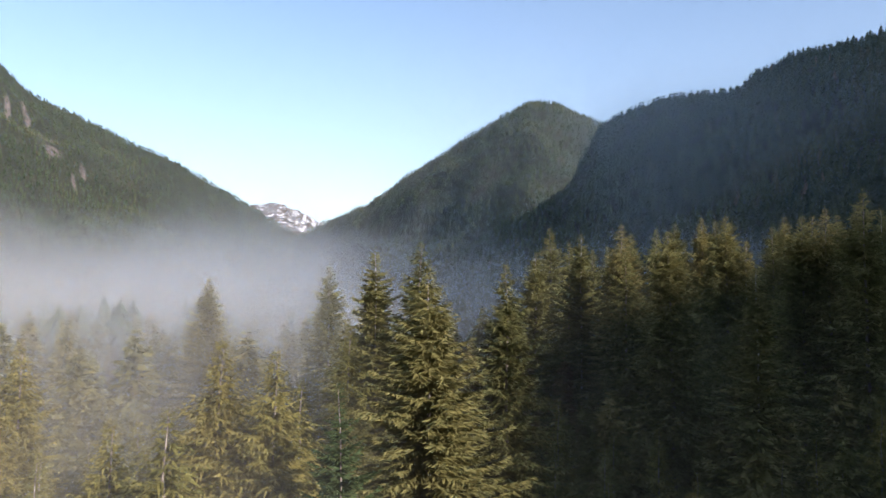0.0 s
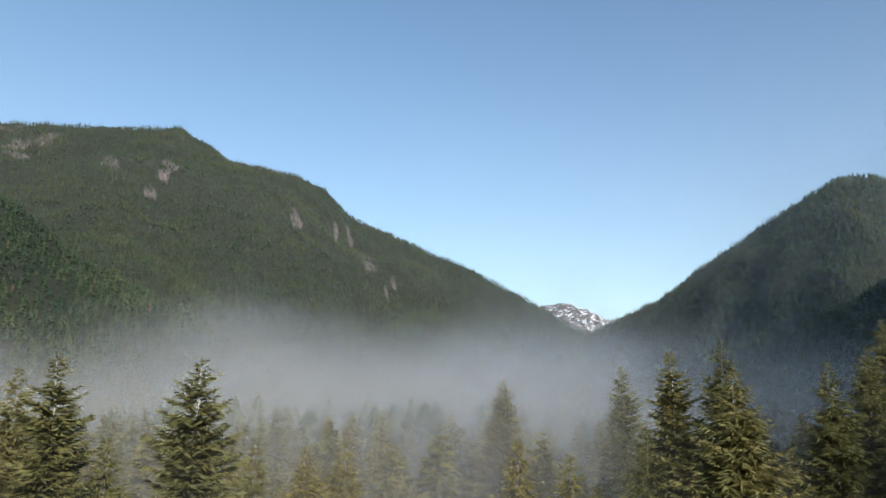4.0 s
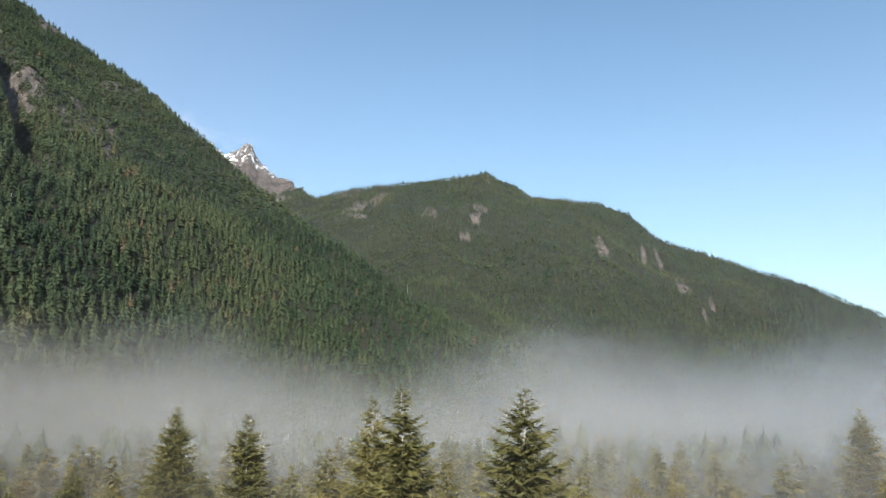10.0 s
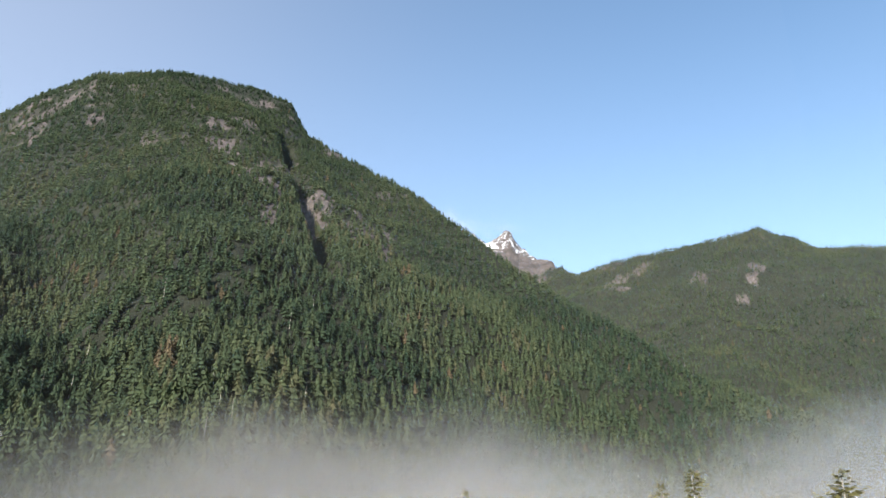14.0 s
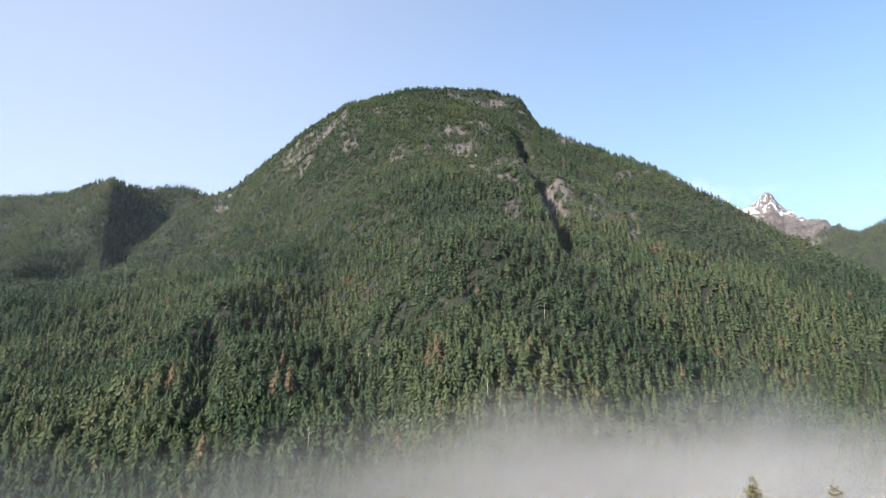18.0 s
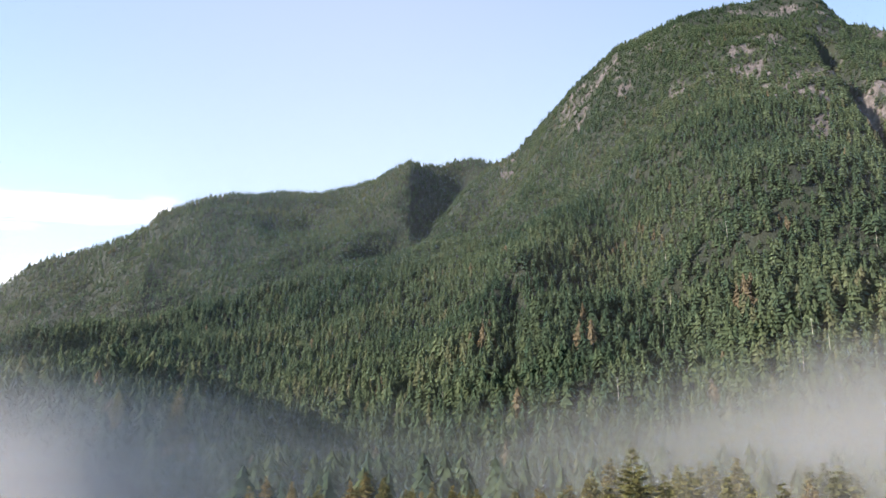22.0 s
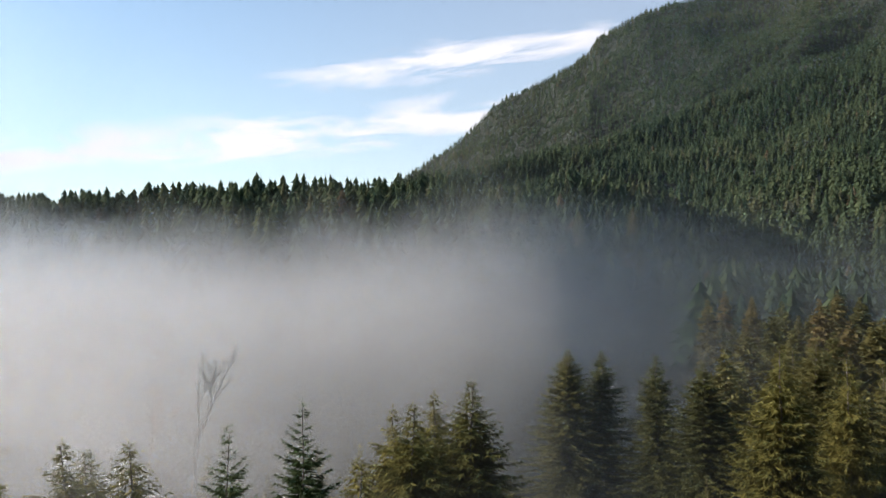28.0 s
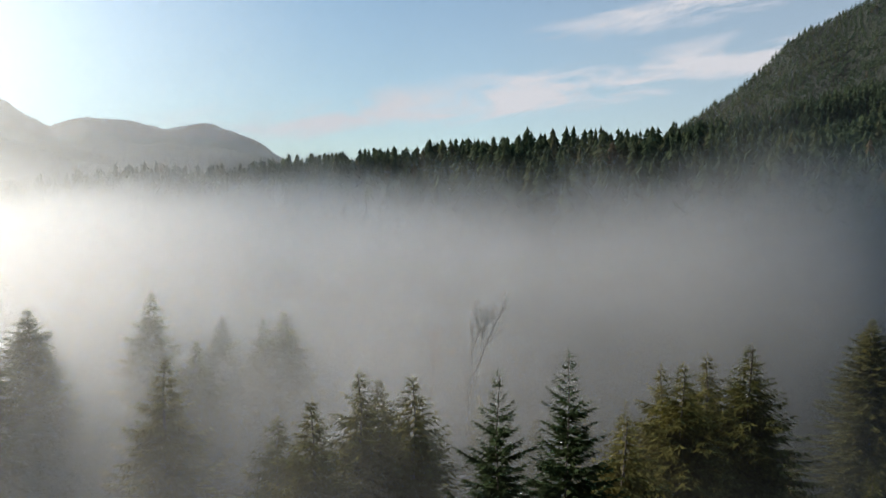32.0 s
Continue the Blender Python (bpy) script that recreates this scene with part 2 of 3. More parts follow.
# crest lines: bearing, distance, angle of the tree tops above the drone's level
CRESTS = {
    "main": (0.74, 0.5, 8, [(118, 2450, 19.5), (109.5, 2310, 22.0), (104, 2240, 26.8), (100, 2240, 29.7), (94.5, 2240, 31.0), (90.5, 2250, 31.2), (86.5, 2268, 31.0),
                        (84, 2240, 30.3), (82.3, 2160, 28.0), (73.4, 1760, 24.2), (67.9, 1560, 20.8), (60.7, 1380, 15.8), (54.3, 1250, 11.7),
                        (50.6, 1180, 9.1), (45, 1080, 6.2), (38, 950, 3)]),
    "spur": (0.5, 0.3, 11, [(76, 1950, 13.5), (84, 1950, 16), (92, 1900, 19), (100, 1820, 21.5), (108, 1625, 19.5), (113.2, 1495, 16.0), (122.4, 1365, 13.6), (130.3, 1300, 11.1), (137.8, 1235, 8.8),
                        (146, 1105, 7.0), (154, 910, 5.6)]),
    "knob": (0.6, 0.5, 8, [(108, 2565, 21.0), (112.8, 2565, 22.1), (116.5, 2498, 21.4), (118.1, 2403, 21.8), (121, 2498, 20.2), (125.4, 2565, 18.9),
                        (129, 2565, 18.8), (134.5, 2498, 17.9), (138, 2430, 16.3), (138.7, 2403, 15.2), (142, 2430, 13.5), (146, 2430, 11.8),
                        (148.3, 2430, 9.6), (152, 2430, 6.9), (157, 2430, 3.5)]),
    "bench": (0.24, 0.12, 26, [(122, 760, 0.5), (128, 740, 2.5), (134, 710, 5.0), (140, 680, 6.3), (146, 640, 6.0), (154, 600, 5.6), (165, 600, 5.4), (175, 620, 4.6), (182, 640, 4.2), (187, 680, 3.1),
                         (194, 700, 2.6), (204, 720, 1.6), (216, 740, 0.6)]),
    "far_south": (0.4, 0.4, 2, [(183, 3800, 2.4), (184.7, 3800, 3.6), (187.2, 3900, 5.1), (190.6, 4000, 6.0), (193.4, 4000, 5.5), (196.3, 4100, 6.1),
                            (198.7, 4100, 6.0), (201, 4200, 5.4), (203.8, 4200, 6.8), (210, 4200, 8.0), (218, 4200, 8.0)]),
    "hill": (0.62, 0.5, 5, [(62.5, 3584, 17.0), (60.4, 3472, 17.9), (58.9, 3360, 16.9), (55.9, 3248, 17.8), (53, 3192, 18.2), (50, 3136, 18.5),
                        (44.6, 3080, 19.3), (42.1, 3080, 18.1), (40.7, 3080, 17.2), (35, 3080, 16.3), (33.1, 3080, 15.5), (30.8, 3080, 13.3),
                        (26.4, 2900, 11.5), (20.9, 2850, 9.1), (17.1, 2900, 7.2), (14.7, 3000, 5.9), (11, 3100, 3.3)]),
    "horn": (0.75, 0.8, 0, [(70, 4300, 19.6), (67.8, 4250, 20.6), (67.0, 4230, 20.2), (66.2, 4220, 20.0), (65.5, 4200, 20.3), (65.0, 4200, 20.5),
                         (64.6, 4200, 20.9), (64.2, 4200, 20.4), (63.7, 4200, 19.6), (63.0, 4150, 18.9), (61.9, 4100, 18.4), (60.8, 4000, 18.1),
                         (60.3, 4000, 16.8), (58, 3900, 14)]),
    "snow_peak": (0.5, 0.5, 0, [(17, 4700, 5.6), (14.8, 4700, 6.2), (13.3, 4650, 6.5), (12, 4700, 6.0), (10.3, 4700, 5.0), (5, 4750, 4)]),
    "cone": (0.55, 0.5, 6, [(11, 3050, 4.3), (10, 3000, 4.8), (6.2, 2800, 6.4), (2, 2700, 9.4), (-3.1, 2600, 12.5), (-7, 2550, 14.5), (-9.5, 2550, 14.2),
                        (-12.6, 2550, 12.7), (-18, 2600, 10)]),
    "shade": (0.55, 0.5, 15, [(-3, 1500, 4.0), (-9.9, 1480, 7.7), (-12.6, 1450, 12.7), (-14.8, 1450, 13.7), (-18.6, 1420, 14.7), (-23.1, 1400, 14.5),
                         (-24.3, 1380, 15.7), (-26.6, 1350, 16.5), (-32.6, 1300, 17.0), (-40, 1250, 20)]),
    "shade_hill": (0.85, 0.5, 8, [(-36, 1200, 8), (-42, 1200, 26), (-50, 1180, 35), (-68, 1150, 37), (-90, 1120, 37), (-104, 1080, 34), (-117, 1000, 29),
                              (-123, 960, 24.0), (-130.4, 950, 23.2), (-132.2, 950, 12), (-135, 950, 2)]),
}


def crest_height(a, r, key):
    """The height of one mountain: it falls from its crest at an even slope towards the valley and behind. Also the distance from the crest."""
    front, behind, trees, rows = CRESTS[key]
    rows = sorted(rows)
    az, dist, up = (np.array(c, float) for c in zip(*rows))
    mid = (az[0] + az[-1]) / 2
    a = mid + (a - mid + 180) % 360 - 180
    grid = np.arange(az[0], az[-1] + 0.25, 0.25)
    sharp = EYE + np.interp(grid, az, dist) * np.tan(np.radians(np.interp(grid, az, up))) - trees
    span = np.ones(33) / 33
    mild = np.convolve(np.pad(sharp, 16, "edge"), span, "valid")
    crest_d = np.interp(a, az, dist)
    low = smooth(0, 500, crest_d - r)
    crest_h = np.interp(a, grid, sharp) * (1 - low) + np.interp(a, grid, mild) * low
    foot = np.convolve(np.pad(sharp - front * np.interp(grid, az, dist), 56, "edge"), np.ones(113) / 113, "valid")
    deep = smooth(350, 1000, crest_d - r)
    crest_h = crest_h + (np.interp(a, grid, foot) + front * crest_d - crest_h) * deep
    past = np.maximum(np.maximum(az[0] - a, a - az[-1]), 0)
    crest_h = crest_h - 0.9 * np.radians(past) * crest_d
    off = r - crest_d
    fall = np.where(off < 0, -off * front, off * behind)
    return crest_h - (np.sqrt(fall * fall + 144.0) - 12), np.abs(off)


def rib_height(x, y, rows, slope, trees):
    """A side ridge that runs down from a crest."""
    pts = [(*bearing(a, d).xy, EYE + d * math.tan(radians(e)) - trees) for a, d, e in rows]
    best = np.full(x.shape, -1e4)
    for (ax, ay, az), (bx, by, bz) in zip(pts, pts[1:]):
        ux, uy = bx - ax, by - ay
        s = np.clip(((x - ax) * ux + (y - ay) * uy) / (ux * ux + uy * uy), 0, 1)
        best = np.maximum(best, az + (bz - az) * s - slope * np.hypot(x - ax - s * ux, y - ay - s * uy))
    return best


RIBS = [([(118.1, 2403, 21.8), (119.5, 2160, 19.5), (121.5, 1917, 16.0), (123, 1755, 13.0)], 1.2, 14),
        ([(49, 2800, 15.5), (43, 2464, 11.5), (38, 2184, 7.0)], 0.6, 14), ([(33, 2856, 14.0), (29, 2576, 9.5), (26, 2352, 6.0)], 0.6, 14)]
# gullies: line of bearing and distance, depth, half width
GULLIES = [([(84.0, 1800), (83.4, 1544), (82.2, 1360), (81.0, 1180), (79.7, 1015)], 62, 20),
           ([(113.5, 2400), (115.8, 2150), (118.0, 1920), (120.5, 1720), (123, 1560)], 115, 75), ([(109.4, 900), (109.6, 640)], 26, 16)]


def gully_cut(x, y, gullies):
    """Distance from the nearest of those gullies' lines."""
    cut = np.full(np.shape(x), 1e5)
    for line, deep, half in gullies:
        pts = [bearing(b, d) for b, d in line]
        for p, q in zip(pts, pts[1:]):
            ux, uy = q.x - p.x, q.y - p.y
            t = np.clip(((x - p.x) * ux + (y - p.y) * uy) / (ux * ux + uy * uy), 0, 1)
            cut = np.minimum(cut, np.hypot(x - p.x - t * ux, y - p.y - t * uy))
    return cut


def land(x, y):
    x, y = np.asarray(x, float), np.asarray(y, float)
    h, near = np.full(x.shape, -1e4), np.full(x.shape, 1e5)
    r, a = np.hypot(x, y), np.degrees(np.arctan2(-x, y))
    for key in CRESTS:
        hk, dk = crest_height(a, r, key)
        top = hk > h
        h, near = np.where(top, hk, h), np.where(top, dk, near)
    for rows, slope, trees in RIBS:
        h = np.maximum(h, rib_height(x, y, rows, slope, trees))
    h = 0.5 * (h + np.sqrt(h * h + 24.0 ** 2)) - 3
    rough = smooth(10, 220, h) * (0.12 + 0.88 * smooth(0, 260, near))
    ribs = (1 - np.abs(fbm(x, y, 420, 2, 11))) * 2 - 1.4
    h = h + rough * (30 * ribs + 22 * (1 - np.abs(fbm(x, y, 210, 2, 27)) * 2.4) * smooth(380, 600, r) + 20 * fbm(x, y, 130, 3, 23) - 12) + smooth(10, 220, h) * 7 * fbm(x, y, 45, 2, 31)
    for gully in GULLIES:
        h = h - gully[1] * np.exp(-(gully_cut(x, y, [gully]) / gully[2]) ** 2)
    alpine = smooth(3850, 4000, r) * smooth(150, 700, h)
    h = h + alpine * (30 * fbm(x, y, 120, 4, 51) + 34 * np.abs(fbm(x, y, 52, 3, 52)) - 12)
    return h + 1.2 * fbm(x, y, 30, 3, 5) * smooth(10, 60, r)


def meet(az, up):
    """The ground that is seen from the drone at that bearing and angle above the level."""
    d = np.geomspace(150, 4600, 500)
    a = radians(az)
    z = land(-math.sin(a) * d, math.cos(a) * d)
    seen = np.nonzero(np.degrees(np.arctan2(z - EYE, d)) >= up)[0]
    return bearing(az, d[seen[0]] if len(seen) else 4000)


# bare rock: bearing, angle up, half width, half height along the slope in metres
OUTCROPS = [(103.6, 25.4, 40, 150), (109.4, 21.0, 30, 70), (98.1, 28.9, 60, 40), (86.2, 25.0, 60, 130), (80.8, 23.1, 50, 90), (83.9, 21.2, 30, 80),
            (78.4, 21.6, 40, 65), (76.4, 19.6, 40, 80), (87.6, 30.3, 110, 25), (76.1, 20.6, 36, 60), (73.9, 12.8, 14, 26), (93.0, 29.7, 60, 25),
            (89.5, 26.5, 50, 90), (82.3, 18.9, 25, 60), (88.0, 28.0, 60, 60)]
FAR_OUTCROPS = [(55.8, 15.9, 85, 90), (56.2, 17.2, 60, 50), (45.5, 15.8, 60, 100), (48.8, 16.3, 55, 70), (46.2, 13.4, 32, 45), (31.6, 11.2, 50, 80),
                (27.2, 7.5, 30, 60), (61.2, 17.2, 110, 90), (35.2, 12.5, 32, 55), (29.5, 9.6, 40, 60), (53.5, 17.0, 50, 50), (44.5, 18.6, 60, 30)]
ROCK_AT = [(meet(a, u), w, h) for a, u, w, h in OUTCROPS + FAR_OUTCROPS]


def rock_mask(x, y, z):
    x, y = np.asarray(x, float), np.asarray(y, float)
    m = np.zeros(x.shape)
    for p, w, h in ROCK_AT:
        d = p.xy.length
        rx, ry = p.x / d, p.y / d
        along, across = (x - p.x) * rx + (y - p.y) * ry, (x - p.x) * ry - (y - p.y) * rx
        blob = 1 - np.sqrt((along / (h * 1.9)) ** 2 + (across / (w * 1.6)) ** 2)
        m = np.maximum(m, smooth(0, 0.6, blob))
    m = m * smooth(-0.2, 0.35, 0.6 * fbm(x, y, 70, 3, 77) + 1.1 * fbm(x, y, 30, 3, 78) + 0.02)
    crags = smooth(0.1, 0.5, fbm(x, y, 70, 4, 79)) * smooth(520, 900, z) * 0.7
    m = np.maximum(m, crags * (np.hypot(x, y) < 2600) * (np.abs(np.degrees(np.arctan2(-x, y)) - 89) < 16))
    horn = smooth(3750, 3850, np.hypot(x, y)) * smooth(200, 500, z)
    return np.maximum(m, horn)


def mesh_from(name, verts, faces, mats, smooth_faces=False, **attributes):
    """One mesh from numpy arrays: verts n x 3, faces m x 3 or m x 4, with float attributes on its points."""
    me = bpy.data.meshes.new(name)
    me.vertices.add(len(verts))
    me.vertices.foreach_set("co", np.asarray(verts, np.float32).ravel())
    n, k = faces.shape
    me.loops.add(n * k)
    me.loops.foreach_set("vertex_index", faces.astype(np.int32).ravel())
    me.polygons.add(n)
    me.polygons.foreach_set("loop_start", np.arange(0, n * k, k, dtype=np.int32))
    me.polygons.foreach_set("loop_total", np.full(n, k, np.int32))
    me.polygons.foreach_set("use_smooth", np.full(n, smooth_faces))
    for key, values in attributes.items():
        me.attributes.new(key, "FLOAT", "POINT").data.foreach_set("value", np.asarray(values, np.float32).ravel())
    for m in mats:
        me.materials.append(m)
    me.update(calc_edges=True)
    return me


def grid_faces(rows, cols, closed):
    j = np.arange(cols if closed else cols - 1)
    a = (np.arange(rows - 1)[:, None] * cols + j).ravel()
    b = (np.arange(rows - 1)[:, None] * cols + (j + 1) % cols).ravel()
    return np.stack([a, b, b + cols, a + cols], 1)


def build_ground():
    seen = np.radians(np.concatenate([np.arange(-40, 57.9, 0.3), np.arange(58, 70.95, 0.12), np.arange(71, 216, 0.3)]))
    rest = np.radians(np.arange(216, 320, 1.0))
    az = np.concatenate([seen, rest])
    d = np.concatenate([[0.0, 8, 20, 35, 50], np.geomspace(65, 3860, 214), np.arange(3880, 4400, 22), np.geomspace(4420, 4900, 9)])
    D, A = np.meshgrid(d, az, indexing="ij")
    x, y = -np.sin(A) * D, np.cos(A) * D
    z = land(x, y)
    v = np.stack([x, y, z], 2).reshape(-1, 3)
    rock = rock_mask(x, y, z)
    horn = smooth(3900, 4050, D) * (np.cos(A - radians(64)) > 0.97)
    peak = smooth(4300, 4400, D) * (np.cos(A - radians(13)) > 0.97)
    snow = horn * (0.86 + 0.2 * smooth(65.6, 66.4, np.degrees(A))) + peak * 0.85
    me = mesh_from("ground", v, grid_faces(len(d), len(az), True), [GROUND], True, rock=rock, snow=snow)
    return tagged(new("ground", me), "valley floor and steep mountainsides of earth and rock", "ground", kind="structure")


build_ground()


# ---- woods far off ----
def far_tree(whorls, boughs, seed):
    """A conifer one metre high: whorls of drooping boughs, each a fan that widens outwards, with gaps between, and a thin spire."""
    rnd = random.Random(seed)
    v, f = [], []
    for k in range(whorls):
        u = k / whorls
        z = 0.12 + 0.82 * u
        rad = 0.29 * (1 - u) ** 0.62 + 0.012
        for b in range(boughs):
            a = 2 * math.pi * (b + 0.5 * (k % 2) + rnd.uniform(-0.18, 0.18)) / boughs
            r, half, n = rad * rnd.uniform(0.75, 1.2), 2.9 / boughs, len(v)
            tip = z - rad * rnd.uniform(0.1, 0.5)
            v += [(0, 0, z + 0.09 + 0.3 * rad), (math.cos(a - half) * r * 0.82, math.sin(a - half) * r * 0.82, tip + 0.02), (math.cos(a + half) * r, math.sin(a + half) * r, tip)]
            f.append((n, n + 1, n + 2))
    n = len(v)
    v += [(0.03, 0.01, 0.84), (-0.03, -0.01, 0.84), (0, 0, 1.0)]
    f.append((n, n + 1, n + 2))
    return np.array(v), np.array(f)


def woods_points(near, far, spacing, grow, seed, fill=0.9):
    """Places for trees between two distances, spread unevenly and thicker near by."""
    rng = np.random.default_rng(seed)
    px, py, pr = [], [], []
    d = near
    while d < far:
        s = max(spacing, d * grow)
        n = int(radians(252) * d / s)
        a = radians(-38) + (np.arange(n) + rng.random(n)) / n * radians(252)
        rr = d + (rng.random(n) - 0.5) * s * 1.2
        keep = rng.random(n) < fill
        px.append((-np.sin(a) * rr)[keep])
        py.append((np.cos(a) * rr)[keep])
        d += s * 0.93
    return np.concatenate(px), np.concatenate(py), rng


def clearing(x, y):
    """The open marsh to the south, under the thickest fog."""
    a = np.degrees(np.arctan2(-x, y)) % 360
    r = np.hypot(x, y)
    edge = 130 + 7 * fbm(x, y, 40, 2, 33)
    return (a > edge) & (a < 230) & (r > 88) & (r < 340)


def horizon_table():
    az = np.radians(np.arange(-42, 220, 0.5))
    d = np.geomspace(120, 4600, 400)
    D, A = np.meshgrid(d, az, indexing="ij")
    up = (land(-np.sin(A) * D, np.cos(A) * D) - EYE) / D
    return d, az, np.maximum.accumulate(up, axis=0)


TABLE = horizon_table()


def open_to_valley(x, y, top):
    """True for trees whose tips rise over the nearer slopes."""
    d, az, up = TABLE
    r, a = np.hypot(x, y), np.arctan2(-x, y)
    a = np.where(a < radians(-60), a + 2 * math.pi, a)
    i = np.clip(np.searchsorted(d, r) - 1, 0, len(d) - 1)
    j = np.clip(((a - az[0]) / (az[1] - az[0])).astype(int), 0, len(az) - 1)
    return (top - EYE) / r > up[i, j] - 0.004


# stands of rusty, dying trees
DRY_AT = [(meet(a, u), w) for a, u, w in ((100.1, 13.9, 22), (73.9, 12.4, 14), (97.5, 14.6, 16), (88.5, 14.9, 20), (112, 6.0, 18), (104, 6.5, 16), (91, 9.0, 22))]


def build_woods(name, label, near, far, spacing, grow, whorls, boughs, tall, seed, fill=0.95):
    x, y, rng = woods_points(near, far, spacing, grow, seed, fill)
    z, n_all = land(x, y), len(x)
    keep = (rock_mask(x, y, z) < 0.35 + 0.7 * (rng.random(len(x)) < 0.5)) & open_to_valley(x, y, z + tall * 1.3)
    keep &= ~clearing(x, y) & (rng.random(n_all) < 1.0 - 0.35 * smooth(0.3, 0.55, fbm(x, y, 55, 2, 93)))
    keep &= gully_cut(x, y, GULLIES[:1]) > 13
    keep &= ~((np.hypot(x, y) > 3700) & (z > 200))
    x, y, z = x[keep], y[keep], z[keep]
    n = len(x)
    patch = fbm(x, y, 160, 3, 91)
    size = tall * np.maximum(0.5, 0.54 + 0.8 * rng.random(n) ** 1.5 + 0.2 * patch + 0.25 * fbm(x, y, 40, 2, 95))
    wide = size ** 0.7 * tall ** 0.3 * (0.75 + 0.5 * rng.random(n))
    turn = rng.random(n) * 6.283
    tv, tf = far_tree(whorls, boughs, seed)
    c, s = np.cos(turn)[:, None], np.sin(turn)[:, None]
    jit = 1 + 0.45 * (rng.random((n, len(tv))) - 0.5)
    vx = (tv[:, 0] * c - tv[:, 1] * s) * wide[:, None] * jit + x[:, None]
    vy = (tv[:, 0] * s + tv[:, 1] * c) * wide[:, None] * jit + y[:, None]
    vz = tv[:, 2] * size[:, None] + z[:, None] - 0.8 + (rng.random((n, len(tv))) - 0.5) * 0.05 * size[:, None]
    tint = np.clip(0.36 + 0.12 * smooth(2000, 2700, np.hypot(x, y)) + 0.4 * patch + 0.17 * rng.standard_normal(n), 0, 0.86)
    tint = np.where(rng.random(n) < 0.006, 1.0, tint)
    for p, wide_m in DRY_AT:
        tint = np.where((np.hypot(x - p.x, y - p.y) < wide_m) & (rng.random(n) < 0.2), 1.0, tint)
    v = np.stack([vx, vy, vz], 2).reshape(-1, 3)
    f = (tf[None] + (np.arange(n) * len(tv))[:, None, None]).reshape(-1, 3)
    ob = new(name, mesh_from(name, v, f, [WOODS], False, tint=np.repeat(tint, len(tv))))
    return tagged(ob, label, "forest", kind="stuff")


build_woods("valley_woods", "dense green conifers standing in valley mist", 232, 400, 9.5, 0.0, 10, 6, 26, 1)
build_woods("lower_slope_woods", "dense sunlit conifers on the lower mountainside", 400, 760, 8.2, 0.0, 8, 6, 22.5, 2)
build_woods("middle_slope_woods", "dense green conifers halfway up the mountainside", 760, 1300, 8.0, 0.0, 5, 5, 18.5, 6)
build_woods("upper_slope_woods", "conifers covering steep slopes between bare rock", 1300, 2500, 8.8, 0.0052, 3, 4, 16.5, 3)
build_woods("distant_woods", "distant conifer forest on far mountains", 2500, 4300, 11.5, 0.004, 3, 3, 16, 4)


# ---- mist ----
# the fog by bearing: its top in metres above the valley floor some 300 m off, and how thick it is
FOG = [(-44, 66, 0.6), (-10, 66, 0.7), (-3, 66, 0.75), (4, 64, 0.9), (10, 68, 1.1), (25, 76, 1.2), (38, 86, 1.15), (52, 68, 1.05), (64, 78, 1.05), (75, 88, 1.1),
       (84, 86, 1.1), (92, 76, 1.05), (105, 52, 0.9), (125, 50, 0.95), (140, 46, 1.0), (152, 45, 1.2), (165, 45, 1.7), (178, 47, 2.2), (190, 41, 2.2), (205, 40, 2.2), (224, 40, 2.0)]


# how much of that hangs about the drone itself, by bearing
CLOSE = ((-44, -6, 6, 40, 100, 135, 160, 180, 224), (0.12, 0.2, 0.95, 1.15, 1.1, 0.9, 1.0, 2.1, 2.3))


def build_mist():
    az = np.radians(np.arange(-44, 224, 0.75))
    deg = np.degrees(az)
    top_at = np.interp(deg, [f[0] for f in FOG], [f[1] for f in FOG])
    dens = np.interp(deg, [f[0] for f in FOG], [f[2] for f in FOG])
    rows = np.linspace(0, 1, 16)
    edges = np.geomspace(15, 620, 48)
    for k, (d, step) in enumerate(zip(edges[:-1], np.diff(edges))):
        held = 0.0112 * float((1 - 0.6 * smooth(260, 540, d)))  # light lost by the metre
        close = 1 + (np.interp(deg, *CLOSE) - 1) * (1 - smooth(80, 190, d))
        wob = d * (1 + 0.03 * fbm(az * 3.0 + k * 7, az * 0 + k, 1.0, 2, 40 + k))
        share = smooth(40, 520, d) + (smooth(40, 200, d) - smooth(40, 520, d)) * smooth(112, 150, deg)
        low = 22 + 10 * smooth(-2, 14, deg) * smooth(115, 96, deg) + 2 * smooth(150, 178, deg)
        top = low + (top_at - low) * share + (4 + 10 * share) * fbm(az * 5.0 + k * 3, az * 0 + k, 1.0, 3, 60 + k)
        soft = 20 + 0.085 * d - (8 + 0.05 * d) * smooth(120, 150, deg)
        S, A = np.meshgrid(rows, az, indexing="ij")
        z = -4 + ((top + soft * 1.6)[None] + 4) * S
        rr = wob[None] * (1 + 0.08 * (S - 0.5))
        v = np.stack([-np.sin(A) * rr, np.cos(A) * rr, z], 2).reshape(-1, 3)
        over = z - land(-np.sin(A) * rr, np.cos(A) * rr)  # height above the ground
        thick = np.minimum(1 - np.exp(-held * step * dens * close), 0.235)[None] * smooth(-1, 13, over)
        me = mesh_from("mist_bank", v, grid_faces(len(rows), len(az), False), [MIST], True, deep=np.clip((top[None] - z) / soft[None], -2, 2), thick=thick)
        tagged(new("mist_bank", me), "thin drifting bank of pale valley fog", "fog", "fog banks", "stuff")


build_mist()


